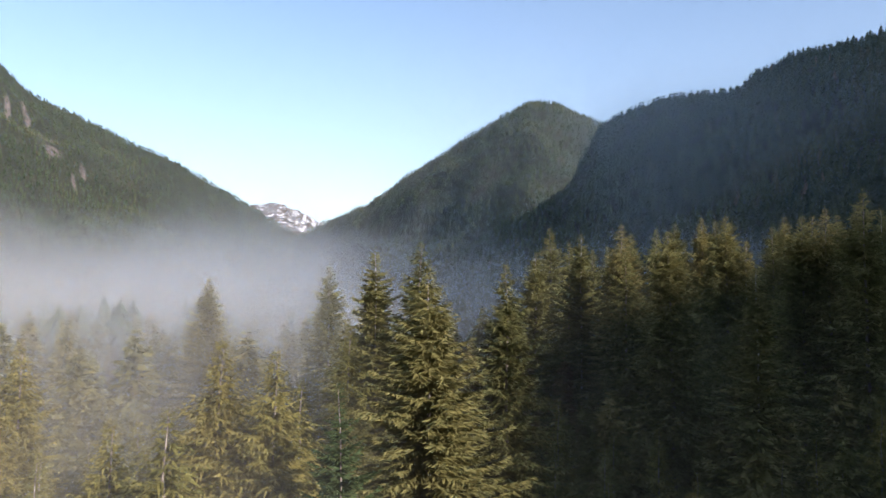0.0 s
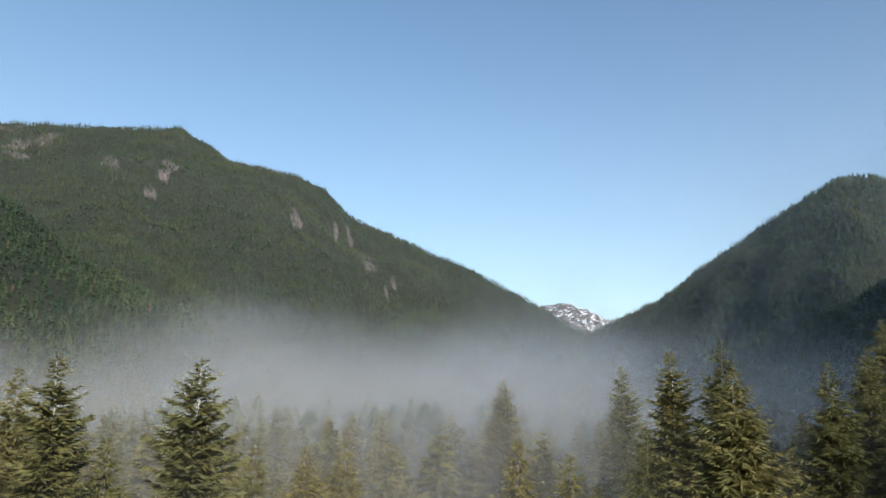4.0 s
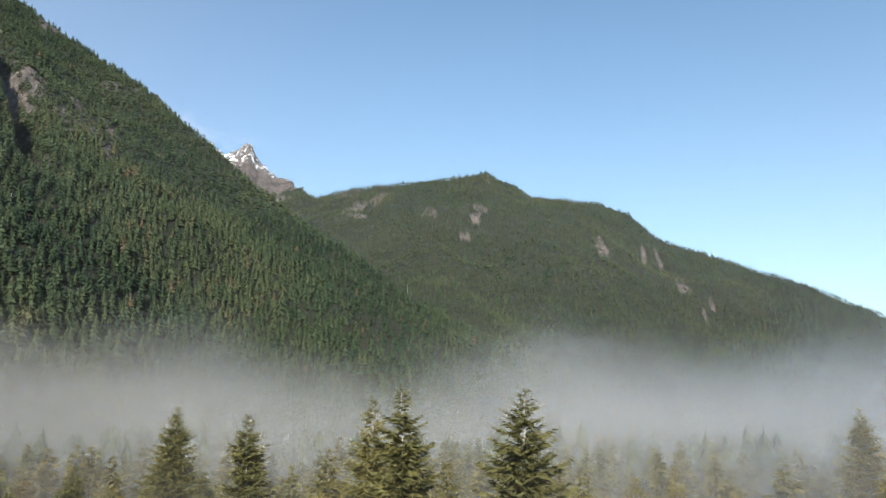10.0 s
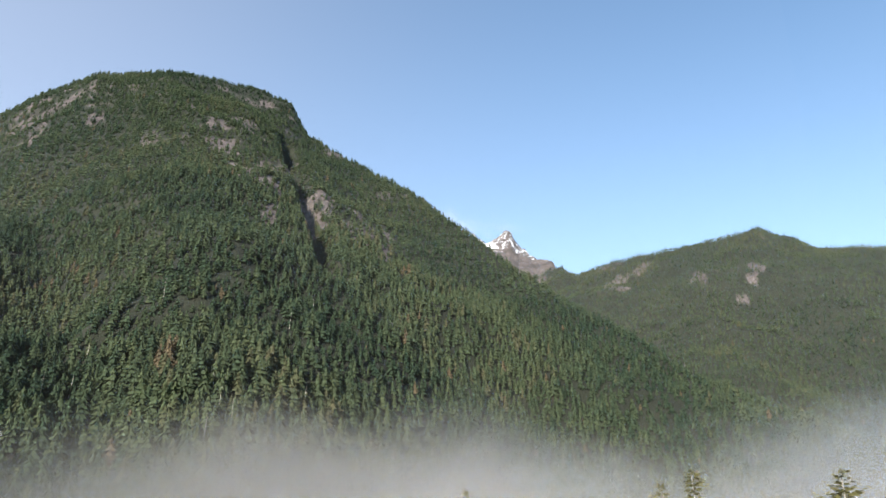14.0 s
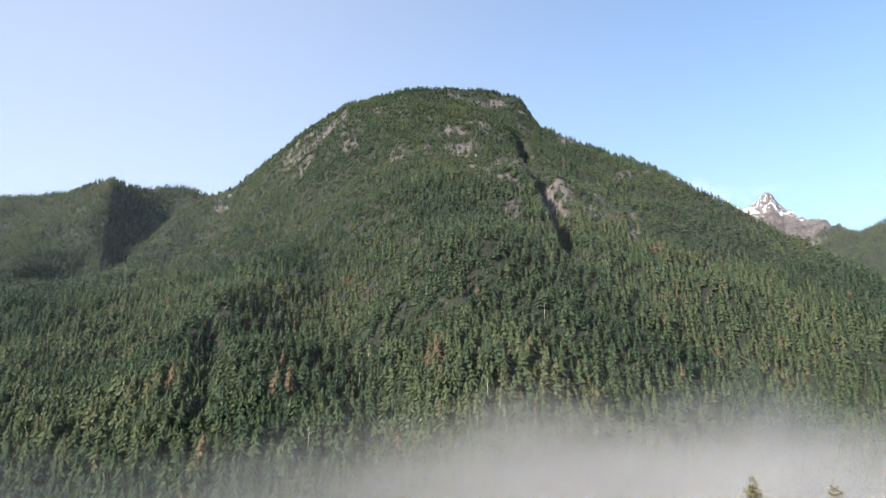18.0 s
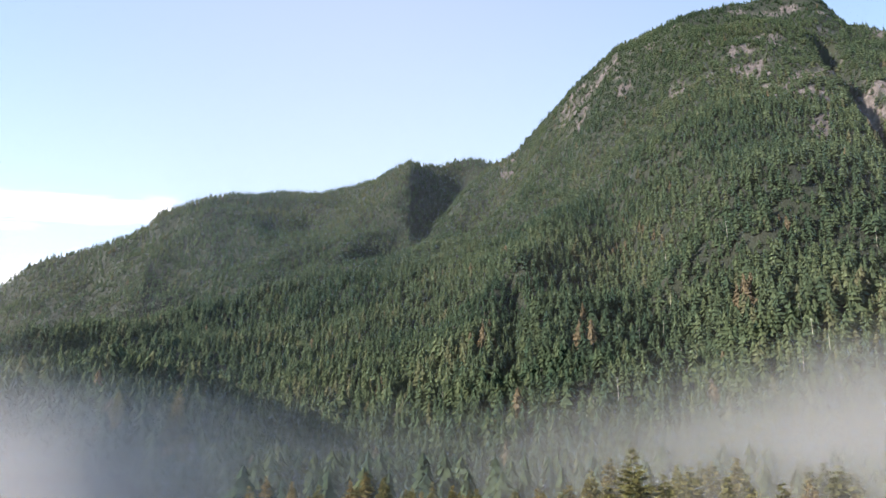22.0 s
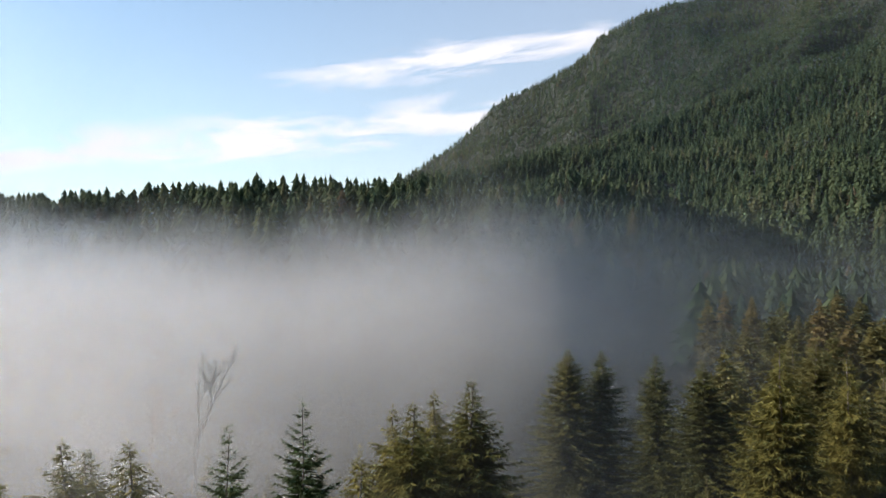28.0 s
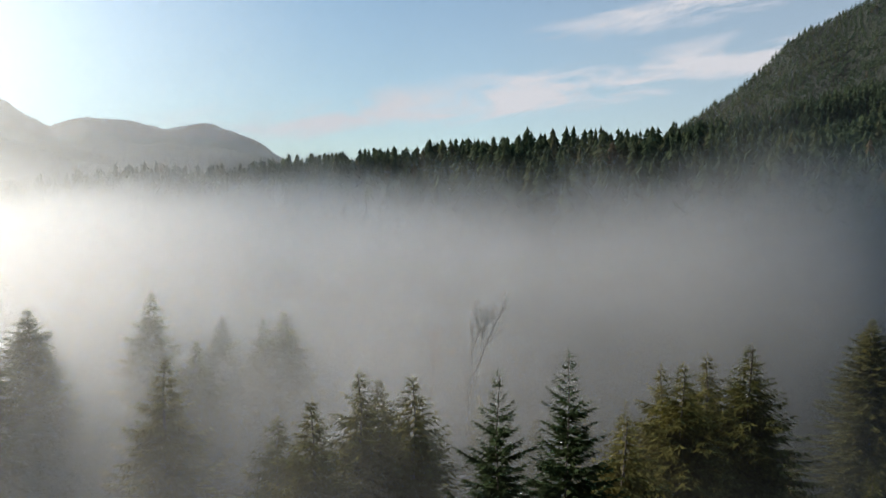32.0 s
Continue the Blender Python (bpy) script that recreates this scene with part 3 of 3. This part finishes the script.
def build_haze():
    """Thin blue air between the mountains."""
    az = np.radians(np.arange(-44, 224, 3.0))
    rows = np.linspace(0, 1, 8)
    for d, held, top in ((640, 0.035, 420), (900, 0.035, 520), (1250, 0.04, 640), (1800, 0.045, 800), (2500, 0.05, 950), (3500, 0.06, 1100)):
        S, A = np.meshgrid(rows, az, indexing="ij")
        z = top * S
        v = np.stack([-np.sin(A) * d, np.cos(A) * d, z], 2).reshape(-1, 3)
        me = mesh_from("haze_layer", v, grid_faces(len(rows), len(az), False), [MIST], True, deep=2 + 0 * z, thick=np.minimum(0.24, held * (1 - S) ** 0.7 * (0.55 + 0.7 * smooth(62, 90, np.degrees(A)) + 1.0 * smooth(8, -6, np.degrees(A)) + 7.0 * smooth(-9, -17, np.degrees(A)) * smooth(0.6, 0.4, S) - 0.8 * smooth(132, 142, np.degrees(A)) * smooth(178, 168, np.degrees(A)) + 1.2 * smooth(178, 190, np.degrees(A)))))
        tagged(new("haze_layer", me), "thin bluish haze hanging in the valley air", "haze", "layers of haze", "stuff")


build_haze()


# ---- conifers near by ----
def part(name, me, parent, label=""):
    ob = new(name, me)
    ob.parent = parent
    return tagged(ob, label) if label else ob


def trunk_mesh(height, girth, mat, lean=0.0, seed=0):
    rnd = random.Random(seed)
    rings, sides, v = 10, 7, []
    for k in range(rings):
        s = k / (rings - 1)
        r = girth * (1 - s) * 0.5 + 0.02
        if k == 0:
            r *= 1.5
        ox, oy = lean * s * s * height + rnd.uniform(-0.08, 0.08) * s * 2, rnd.uniform(-0.08, 0.08) * s * 2
        for q in range(sides):
            a = 2 * math.pi * q / sides
            v.append((ox + math.cos(a) * r, oy + math.sin(a) * r, s * height - (0.6 if k == 0 else 0)))
    return mesh_from("trunk", np.array(v), grid_faces(rings, sides, True), [mat], True)


def crown_mesh(height, reach, start, mat, seed, gap=0.8, whorl=6, droop=0.35, twig=0.8, shape=0.85, step=0.3, ragged=0.25, sag=0.2, hang=0.4, wide=0.2):
    """Boughs in whorls along the trunk, each a flat spray of pointed needle twigs on both sides."""
    rnd = random.Random(seed)
    v = []
    uni = rnd.uniform

    def blade(px, py, pz, wx, wy, wz, sx, sy, sz):
        v.append((px + sx, py + sy, pz + sz))
        v.append((px - sx, py - sy, pz - sz))
        v.append((px + wx, py + wy, pz + wz))

    z = start * height
    while z < height * 0.988:
        s = (z - start * height) / (height * (1 - start))
        length0 = reach * (1 - s) ** shape * min(1.0, 0.55 + s * 4)
        spin = uni(0, 6.28)
        n = whorl if s < 0.85 else max(4, whorl - 1)
        for b in range(n):
            if rnd.random() < 0.06:
                continue
            a = spin + 6.283 * b / n + uni(-0.35, 0.35)
            length = max(0.3, length0 * uni(1 - ragged * 1.6, 1 + ragged * 0.6))
            ox, oy = math.cos(a), math.sin(a)
            up0 = 0.6 * s - droop * (1 - s) + uni(-0.12, 0.12)
            zb = z + uni(-0.4, 0.4) * gap
            steps = max(3, int(length / (step * 0.55)))
            full = 0.82 * twig * min(1.0, 0.3 + length / 3.0) * (0.75 + 0.25 * min(1.0, (1 - s) / 0.2))
            for k in range(1, steps + 1):
                u = k / steps
                px, py = ox * length * u, oy * length * u
                pz = zb + length * (up0 * u - sag * u * u + sag * 0.8 * u ** 4)
                size = full * (1.12 - 0.7 * u) * uni(0.75, 1.2)
                thick = 0.75 * wide * size
                for sgn in (-1, 1):
                    f, c, d = uni(0.45, 0.95), sgn * uni(0.55, 1.0), uni(-1.0, 0.15) * hang
                    blade(px, py, pz, (ox * f - oy * c) * size, (oy * f + ox * c) * size, d * size, ox * thick, oy * thick, uni(-1.5, 1.5) * thick)
                f, d = uni(0.7, 1.0), uni(-0.9, 0.5) * hang
                blade(px, py, pz, ox * f * size, oy * f * size, d * size, -oy * thick, ox * thick, uni(-1.5, 1.5) * thick)
        z += gap * (1.15 - 0.55 * s) * uni(0.8, 1.2)
    for k in range(7):
        a = k * 0.9
        blade(0, 0, height - 0.12 * k - 0.1, math.cos(a) * 0.16, math.sin(a) * 0.16, 0.3 - 0.03 * k, -math.sin(a) * 0.03, math.cos(a) * 0.03, 0)
    return mesh_from("crown", np.array(v), np.arange(len(v)).reshape(-1, 3), [mat], False)


KINDS = {
    # height, reach, crown start, foliage, bark, girth and the habit of the boughs
    "fir": (40, 11.5, 0.10, FIR, BARK, 0.9, dict(gap=0.62, whorl=9, droop=0.30, twig=1.3, shape=0.86, step=0.36, hang=0.6, wide=0.16)),
    "fir_b": (40, 9.8, 0.14, FIR, BARK, 0.8, dict(gap=0.68, whorl=8, droop=0.34, twig=1.35, shape=0.84, step=0.42, ragged=0.35, hang=0.65, wide=0.16)),
    "sparse": (40, 7.6, 0.10, FIR, PALE_BARK, 0.42, dict(gap=0.62, whorl=8, droop=0.28, twig=1.3, shape=0.78, step=0.34, ragged=0.42, wide=0.22)),
    "sparse_b": (40, 7.8, 0.12, FIR, PALE_BARK, 0.42, dict(gap=0.62, whorl=8, droop=0.2, twig=1.3, shape=0.72, step=0.34, ragged=0.5, wide=0.22)),
    "cedar": (30, 7.8, 0.05, CEDAR, BARK, 0.6, dict(gap=0.5, whorl=9, droop=0.34, twig=1.05, shape=0.9, step=0.4, sag=0.25, hang=1.1, wide=0.17)),
    "cedar_b": (30, 7.0, 0.06, CEDAR, BARK, 0.55, dict(gap=0.55, whorl=8, droop=0.4, twig=1.1, shape=0.86, step=0.4, sag=0.3, ragged=0.4, hang=1.2, wide=0.17)),
    "spruce": (30, 7.4, 0.05, SPRUCE, BARK, 0.3, dict(gap=0.66, whorl=7, droop=0.10, twig=0.95, shape=0.85, step=0.2, ragged=0.3, sag=0.12, wide=0.15)),
    "young": (20, 5.0, 0.04, CEDAR, BARK, 0.35, dict(gap=0.66, whorl=7, droop=0.34, twig=1.15, shape=0.85, step=0.6, sag=0.25, hang=1.0, wide=0.2)),
    "young_b": (20, 4.8, 0.05, FIR, BARK, 0.35, dict(gap=0.7, whorl=7, droop=0.28, twig=1.15, shape=0.88, step=0.6, wide=0.2)),
}
LABELS = {
    "fir": "tall dark green fir with dense drooping boughs", "fir_b": "tall ragged fir with drooping boughs",
    "sparse": "tall thin fir with pale trunk showing between boughs", "sparse_b": "tall open-crowned fir with pale bare trunk",
    "cedar": "yellow-green cedar with hanging fronds", "cedar_b": "ragged olive-green cedar with hanging fronds",
    "spruce": "slender green spruce with layered open boughs", "young": "young yellow-green cedar in the valley wood",
    "young_b": "young dark green fir in the valley wood",
}
MESHES = {}
for number, (kind, (height, reach, start, leaf, wood, girth, habit)) in enumerate(KINDS.items()):
    MESHES[kind] = (height, trunk_mesh(height * 0.985, girth, wood, 0.0, number), crown_mesh(height, reach, start, leaf, 100 + number, **habit))

PLACED = []


def conifer(kind, x, y, height, seed, stout=1.0):
    rnd = random.Random(seed)
    h0, trunk, crown = MESHES[kind]
    ob = new("cedar_tree" if leafy(kind) else "conifer_tree")
    s = height / h0
    w = s ** 0.6 * rnd.uniform(0.9, 1.1) * stout
    z = float(land(np.array([x]), np.array([y]))[0])
    ob.matrix_basis = pose(x, y, z, rnd.uniform(-1, 1), rnd.uniform(-1, 1), rnd.uniform(0, 360)) @ Matrix.Diagonal((w, w, s, 1))
    part("trunk", trunk, ob)
    part("crown", crown, ob)
    PLACED.append((x, y))
    return tagged(ob, LABELS[kind], "tree", "conifers of the valley wood")


def leafy(kind):
    return kind.startswith("cedar") or kind == "young"


# kind, bearing, distance, height of the tip above the drone's level in degrees
NORTH = [("fir", 1.4, 58, 1.2), ("fir_b", 2.2, 85, 3.6), ("sparse", 5.3, 88, 2.8), ("fir_b", -5.1, 82, 1.8), ("cedar", 24.7, 50, -9.8),
         ("cedar_b", 21.2, 45, -9.0), ("cedar", 17.7, 60, -4.1), ("cedar", 13.4, 58, -5.1), ("spruce", 7.9, 50, -8.0), ("cedar_b", 11.2, 66, -7.5),
         ("cedar", 7.5, 85, -3.2), ("fir", -18.1, 120, 4.2), ("sparse_b", -23.8, 95, 1.3), ("fir", 18.3, 128, 0.4), ("fir_b", 9.2, 125, 1.5),
         ("fir_b", -14.5, 140, 4.8), ("fir", -27, 130, 5.0), ("fir_b", -31, 120, 6.6), ("sparse", -11, 150, 4.2), ("fir", -22, 150, 5.2)]
WEST = [("sparse", 63.1, 92, 0.2), ("fir_b", 53.9, 74, 1.3), ("sparse", 51.5, 62, 2.4), ("sparse_b", 42.3, 58, 2.0), ("cedar", 47.5, 72, -3.5),
        ("cedar_b", 38, 75, -4.0), ("cedar", 34, 80, -4.5), ("fir_b", 57.5, 95, -2.5), ("fir", 68.5, 110, 0.6), ("cedar", 55.5, 60, -7.5),
        ("cedar", 60, 66, -8.0), ("cedar_b", 31, 90, -3.8), ("fir", 75, 95, -3.5), ("fir_b", 82, 100, -4.0), ("sparse", 100.4, 75, -0.7),
        ("fir_b", 98.2, 75, -2.7), ("fir_b", 94, 75, -5.1)]
SOUTH_WEST = [("fir", 140.2, 95, -7.9), ("fir_b", 137.7, 97, -7.9), ("fir_b", 133.4, 90, -8.1), ("fir", 129.8, 85, -8.5), ("cedar", 125.1, 72, -6.7),
              ("fir", 122.7, 85, -6.4), ("cedar_b", 120.4, 80, -7.4), ("fir", 116.8, 90, -6.3), ("cedar", 109.4, 85, -6.4), ("fir_b", 106.1, 80, -7.0),
              ("fir_b", 113.5, 95, -6.0), ("cedar", 103, 85, -6.5), ("fir", 139.5, 372, 3.1), ("fir_b", 135.4, 372, 3.4)]
SOUTH = [("spruce", 162.0, 38, -11.7), ("cedar", 148.1, 60, -10.5), ("cedar_b", 151.4, 62, -11.4), ("cedar", 152.8, 55, -12.3), ("cedar_b", 154.9, 58, -12.5),
         ("cedar", 157.2, 42, -16.3), ("spruce", 166.7, 36, -13.3), ("cedar_b", 174.2, 50, -13.8), ("cedar", 176.7, 54, -14.2), ("cedar_b", 178.9, 50, -13.3),
         ("cedar", 182.7, 46, -15.5), ("cedar_b", 185.6, 50, -16.5), ("cedar_b", 194.1, 58, -11.6), ("cedar", 191.5, 75, -10.5), ("cedar_b", 194.8, 90, -6.7),
         ("cedar", 189.4, 95, -8.9), ("cedar_b", 186.4, 92, -9.0), ("cedar", 184.8, 88, -8.6), ("fir", 202.4, 80, -7.5), ("fir_b", 206, 70, -8.5)]
for number, (kind, az, dist, up) in enumerate(NORTH + WEST + SOUTH_WEST + SOUTH):
    p = bearing(az, dist)
    ground_z = float(land(np.array([p.x]), np.array([p.y]))[0])
    conifer(kind, p.x, p.y, EYE + dist * math.tan(radians(up)) - ground_z, number, 1.4 if leafy(kind) else 1.1)

# the dark wall of firs to the north-east, whose tips stand in the sun
rnd = random.Random(77)
for k in range(26):
    az, dist = -7.5 - k * 1.12 + rnd.uniform(-0.4, 0.4), rnd.uniform(125, 185)
    p = bearing(az, dist)
    ground_z = float(land(np.array([p.x]), np.array([p.y]))[0])
    up = 3.6 + 0.075 * k + rnd.uniform(-1.6, 0.9)
    conifer(rnd.choice(("fir", "fir_b", "fir_b", "sparse")), p.x, p.y, EYE + dist * math.tan(radians(up)) - ground_z, 500 + k)

# the young growth between them
rnd = random.Random(5)
tries = 0
while len(PLACED) < 296 and tries < 4000:
    tries += 1
    az, dist = rnd.uniform(-40, 214), math.sqrt(rnd.uniform(42 ** 2, 112 ** 2))
    p = bearing(az, dist)
    if (az < 132 or dist < 92) and min((p.x - a) ** 2 + (p.y - b) ** 2 for a, b in PLACED) > 4.2 ** 2:
        conifer(rnd.choice(("young", "young", "young_b")), p.x, p.y, (rnd.uniform(14, 21) + (dist - 42) * 0.09) * (0.62 if az > 132 else 1.28 if 28 < az < 80 else 1.0), 1000 + tries)


# trees behind them, standing in the mist
def build_grove(name, label, near, far, spacing, seed, sector=(-60, 240), fine=1.0):
    rng = np.random.default_rng(seed)
    shapes = []
    for k, (reach, habit) in enumerate(((5.8, dict(droop=0.3, shape=0.85)), (5.0, dict(droop=0.42, shape=0.75)), (5.4, dict(droop=0.35, shape=0.8, ragged=0.4)))):
        me = crown_mesh(26, reach, 0.1, GROVE, 300 + k, gap=1.35 / fine, whorl=7, twig=2.8 / fine ** 0.5, step=2.7 / fine, wide=0.34, **habit)
        co = np.zeros(len(me.vertices) * 3)
        me.vertices.foreach_get("co", co)
        shapes.append(co.reshape(-1, 3))
        bpy.data.meshes.remove(me)
    x, y, _ = woods_points(near, far, spacing, 0.0, seed, 0.85)
    turn = (np.degrees(np.arctan2(-x, y)) + 60) % 360 - 60
    keep = ~clearing(x, y) & (turn > sector[0]) & (turn < sector[1])
    x, y, lie = x[keep], y[keep], turn[keep]
    z = land(x, y)
    vs, ts = [], []
    for i in range(len(x)):
        co = shapes[int(rng.integers(3))]
        h, a = rng.uniform(0.75, 1.3) if -5 < lie[i] < 105 else rng.uniform(0.6, 1.08), rng.uniform(0, 6.283)
        w = h * rng.uniform(0.85, 1.15)
        c, s = math.cos(a) * w, math.sin(a) * w
        vs.append(np.stack([co[:, 0] * c - co[:, 1] * s + x[i], co[:, 0] * s + co[:, 1] * c + y[i], co[:, 2] * h + z[i]], 1))
        ts.append(np.full(len(co), min(1.0, max(0.0, rng.normal(0.55, 0.25)))))
    v = np.concatenate(vs)
    f = np.arange(len(v)).reshape(-1, 3)
    return tagged(new(name, mesh_from(name, v, f, [GROVE], False, tint=np.concatenate(ts))), label, "forest", kind="stuff")


build_grove("misty_grove", "green conifers half hidden in the valley mist", 96, 232, 8.8, 21, fine=0.95)


# ---- bare and dead trees, marker posts ----
def twig_mesh(name, height, seed, mat, spread=0.5, depth=6, girth=0.24):
    """A leafless broad-leaved tree: a trunk that forks again and again into fine twigs."""
    rnd = random.Random(seed)
    v, f = [], []

    def limb(p, way, length, r, level):
        q = p
        rings = 3 if level < 3 else 2
        base = len(v)
        side = way.orthogonal().normalized()
        other = way.cross(side)
        for k in range(rings):
            u = k / (rings - 1)
            q = p + way * length * u + Vector((rnd.uniform(-1, 1), rnd.uniform(-1, 1), 0)) * length * 0.04 * u
            rr = r * (1 - 0.4 * u)
            for t in range(3):
                a = t * 2.094
                v.append(tuple(q + (side * math.cos(a) + other * math.sin(a)) * rr))
        for k in range(rings - 1):
            for t in range(3):
                i, j = base + k * 3 + t, base + k * 3 + (t + 1) % 3
                f.append((i, j, j + 3, i + 3))
        if level < depth:
            for k in range(rnd.choice((2, 3, 3)) + (level == 0)):
                lean = Vector((rnd.uniform(-1, 1), rnd.uniform(-1, 1), rnd.uniform(0.0, 0.5))) * spread
                at = p + (q - p) * rnd.uniform(0.4, 1.0)
                limb(at, (way + lean).normalized(), length * rnd.uniform(0.45, 0.72), r * 0.58, level + 1)

    limb(Vector((0, 0, -0.3)), Vector((rnd.uniform(-0.05, 0.05), rnd.uniform(-0.05, 0.05), 1)), height * 0.42, girth, 0)
    return mesh_from(name, np.array(v), np.array(f), [mat], True)


def spot(az, dist):
    p = bearing(az, dist)
    return p.x, p.y, float(land(np.array([p.x]), np.array([p.y]))[0])


TWIGS = [twig_mesh("limbs", 20, 700 + k, m, sp) for k, (m, sp) in enumerate(((BARK, 0.55), (PALE_BARK, 0.5), (RUST_TWIGS, 0.6), (RUST_TWIGS, 0.5)))]
STEM = [trunk_mesh(9, 0.6, m, 0.0, 720 + k) for k, m in enumerate((BARK, PALE_BARK, RUST_TWIGS, RUST_TWIGS))]
BARE = [(0, 169.8, 112, 25, "leafless grey alder standing alone in fog"), (1, 27.2, 74, 22, "leafless alder with pale forking stems"),
        (2, 25.6, 80, 23, "leafless alder with rust-coloured twigs"), (3, 29.4, 84, 24, "leafless alder with rust-coloured twigs"),
        (2, 33.0, 88, 22, "leafless alder with rust-coloured twigs"), (0, 176.2, 58, 17, "leafless grey shrubby tree among cedars"),
        (0, 171.5, 54, 15, "leafless grey shrubby tree among cedars"), (1, 30.5, 62, 15, "leafless alder with pale forking stems"),
        (0, 186.8, 64, 16, "leafless grey shrubby tree among cedars"), (3, 173.0, 120, 20, "leafless alder with rust-coloured twigs")]
for k, (shape, az, dist, tall, label) in enumerate(BARE):
    x, y, z = spot(az, dist)
    ob = new("bare_tree")
    ob.matrix_basis = pose(x, y, z, 0, 0, 70 * k) @ Matrix.Diagonal((tall / 20, tall / 20, tall / 20, 1))
    part("trunk", STEM[shape], ob)
    part("limbs", TWIGS[shape], ob)
    tagged(ob, label, "tree", "leafless trees")


def stub_mesh(height, seed):
    """Broken branch stubs along a dead trunk, thin three-sided spikes."""
    rnd = random.Random(seed)
    v, f = [], []
    for k in range(16):
        z, a, n = rnd.uniform(0.35, 0.95) * height, rnd.uniform(0, 6.283), len(v)
        ln = rnd.uniform(0.5, 1.9)
        x, y = math.cos(a), math.sin(a)
        v += [(y * 0.06, -x * 0.06, z), (-y * 0.06, x * 0.06, z), (0, 0, z + 0.1), (x * ln, y * ln, z + 0.2)]
        f += [(n, n + 1, n + 3), (n + 1, n + 2, n + 3), (n + 2, n, n + 3)]
    return mesh_from("stubs", np.array(v), np.array(f), [PALE_BARK], False)


SNAGS = [(trunk_mesh(24, 0.5, PALE_BARK, 0.01, 800 + k), stub_mesh(24, 830 + k)) for k in range(3)]
rnd = random.Random(31)
SNAG_AT = [(112.1, 92, 24), (134.0, 372, 27), (136.8, 360, 22), (99.6, 700, 27), (97.8, 720, 26), (101.2, 690, 25), (88.0, 640, 26), (86.5, 600, 27), (57.5, 82, 19),
           (62.0, 70, 18)]
SNAG_AT += [(rnd.uniform(72, 118), rnd.uniform(480, 900), rnd.uniform(20, 28)) for k in range(26)]
SNAG_AT += [(rnd.uniform(22, 60), rnd.uniform(1900, 2600), rnd.uniform(28, 38)) for k in range(14)]
for k, (az, dist, tall) in enumerate(SNAG_AT):
    x, y, z = spot(az, dist)
    ob = new("dead_snag")
    ob.matrix_basis = pose(x, y, z - 0.3, rnd.uniform(-3, 3), rnd.uniform(-3, 3), 40 * k) @ Matrix.Diagonal((1, 1, tall / 24, 1))
    part("trunk", SNAGS[k % 3][0], ob)
    part("stubs", SNAGS[k % 3][1], ob)
    tagged(ob, "bleached dead conifer trunk with broken stubs", "dead tree", "dead snags")


def plain_paint(name, colour, rough=0.5):
    m, nt, out, add = material(name)
    geo = add("ShaderNodeNewGeometry")
    n = noise_node(add, nt, 9.0, 3, 0.6, geo.outputs["Position"])
    c = ramp(add, nt, n.outputs["Fac"], (0.3, tuple(0.8 * k for k in colour)), (0.7, colour))
    d = add("ShaderNodeBsdfPrincipled")
    d.inputs["Roughness"].default_value = rough
    nt.links.new(c.outputs[0], d.inputs["Base Color"])
    nt.links.new(d.outputs[0], out.inputs[0])
    return m


def box_mesh(name, sx, sy, sz, mat, lift=0.0):
    bm = bmesh.new()
    bmesh.ops.create_cube(bm, size=1.0)
    bmesh.ops.scale(bm, vec=(sx, sy, sz), verts=bm.verts)
    bmesh.ops.translate(bm, vec=(0, 0, lift + sz / 2), verts=bm.verts)
    bmesh.ops.bevel(bm, geom=bm.edges[:], offset=min(sx, sy, sz) * 0.12, segments=1, affect="EDGES")
    me = bpy.data.meshes.new(name)
    bm.to_mesh(me)
    bm.free()
    me.materials.append(mat)
    return me


WHITE_PAINT, GREY_POST = plain_paint("white_board", (0.82, 0.82, 0.8)), plain_paint("weathered_post", (0.22, 0.2, 0.18), 0.85)
POST, BOARD = box_mesh("post", 0.12, 0.12, 2.2, GREY_POST, -0.3), box_mesh("board", 0.5, 0.05, 0.6, WHITE_PAINT, 1.4)
for az, dist in ((-11.6, 122), (-13.5, 123)):
    x, y, z = spot(az, dist)
    ob = new("marker_post")
    ob.matrix_basis = pose(x, y, z, 0, 0, az)
    part("post", POST, ob)
    part("board", BOARD, ob, "small white board").location = (0, -0.09, 0)
    tagged(ob, "wooden post with a small white board", "post", "marker posts")
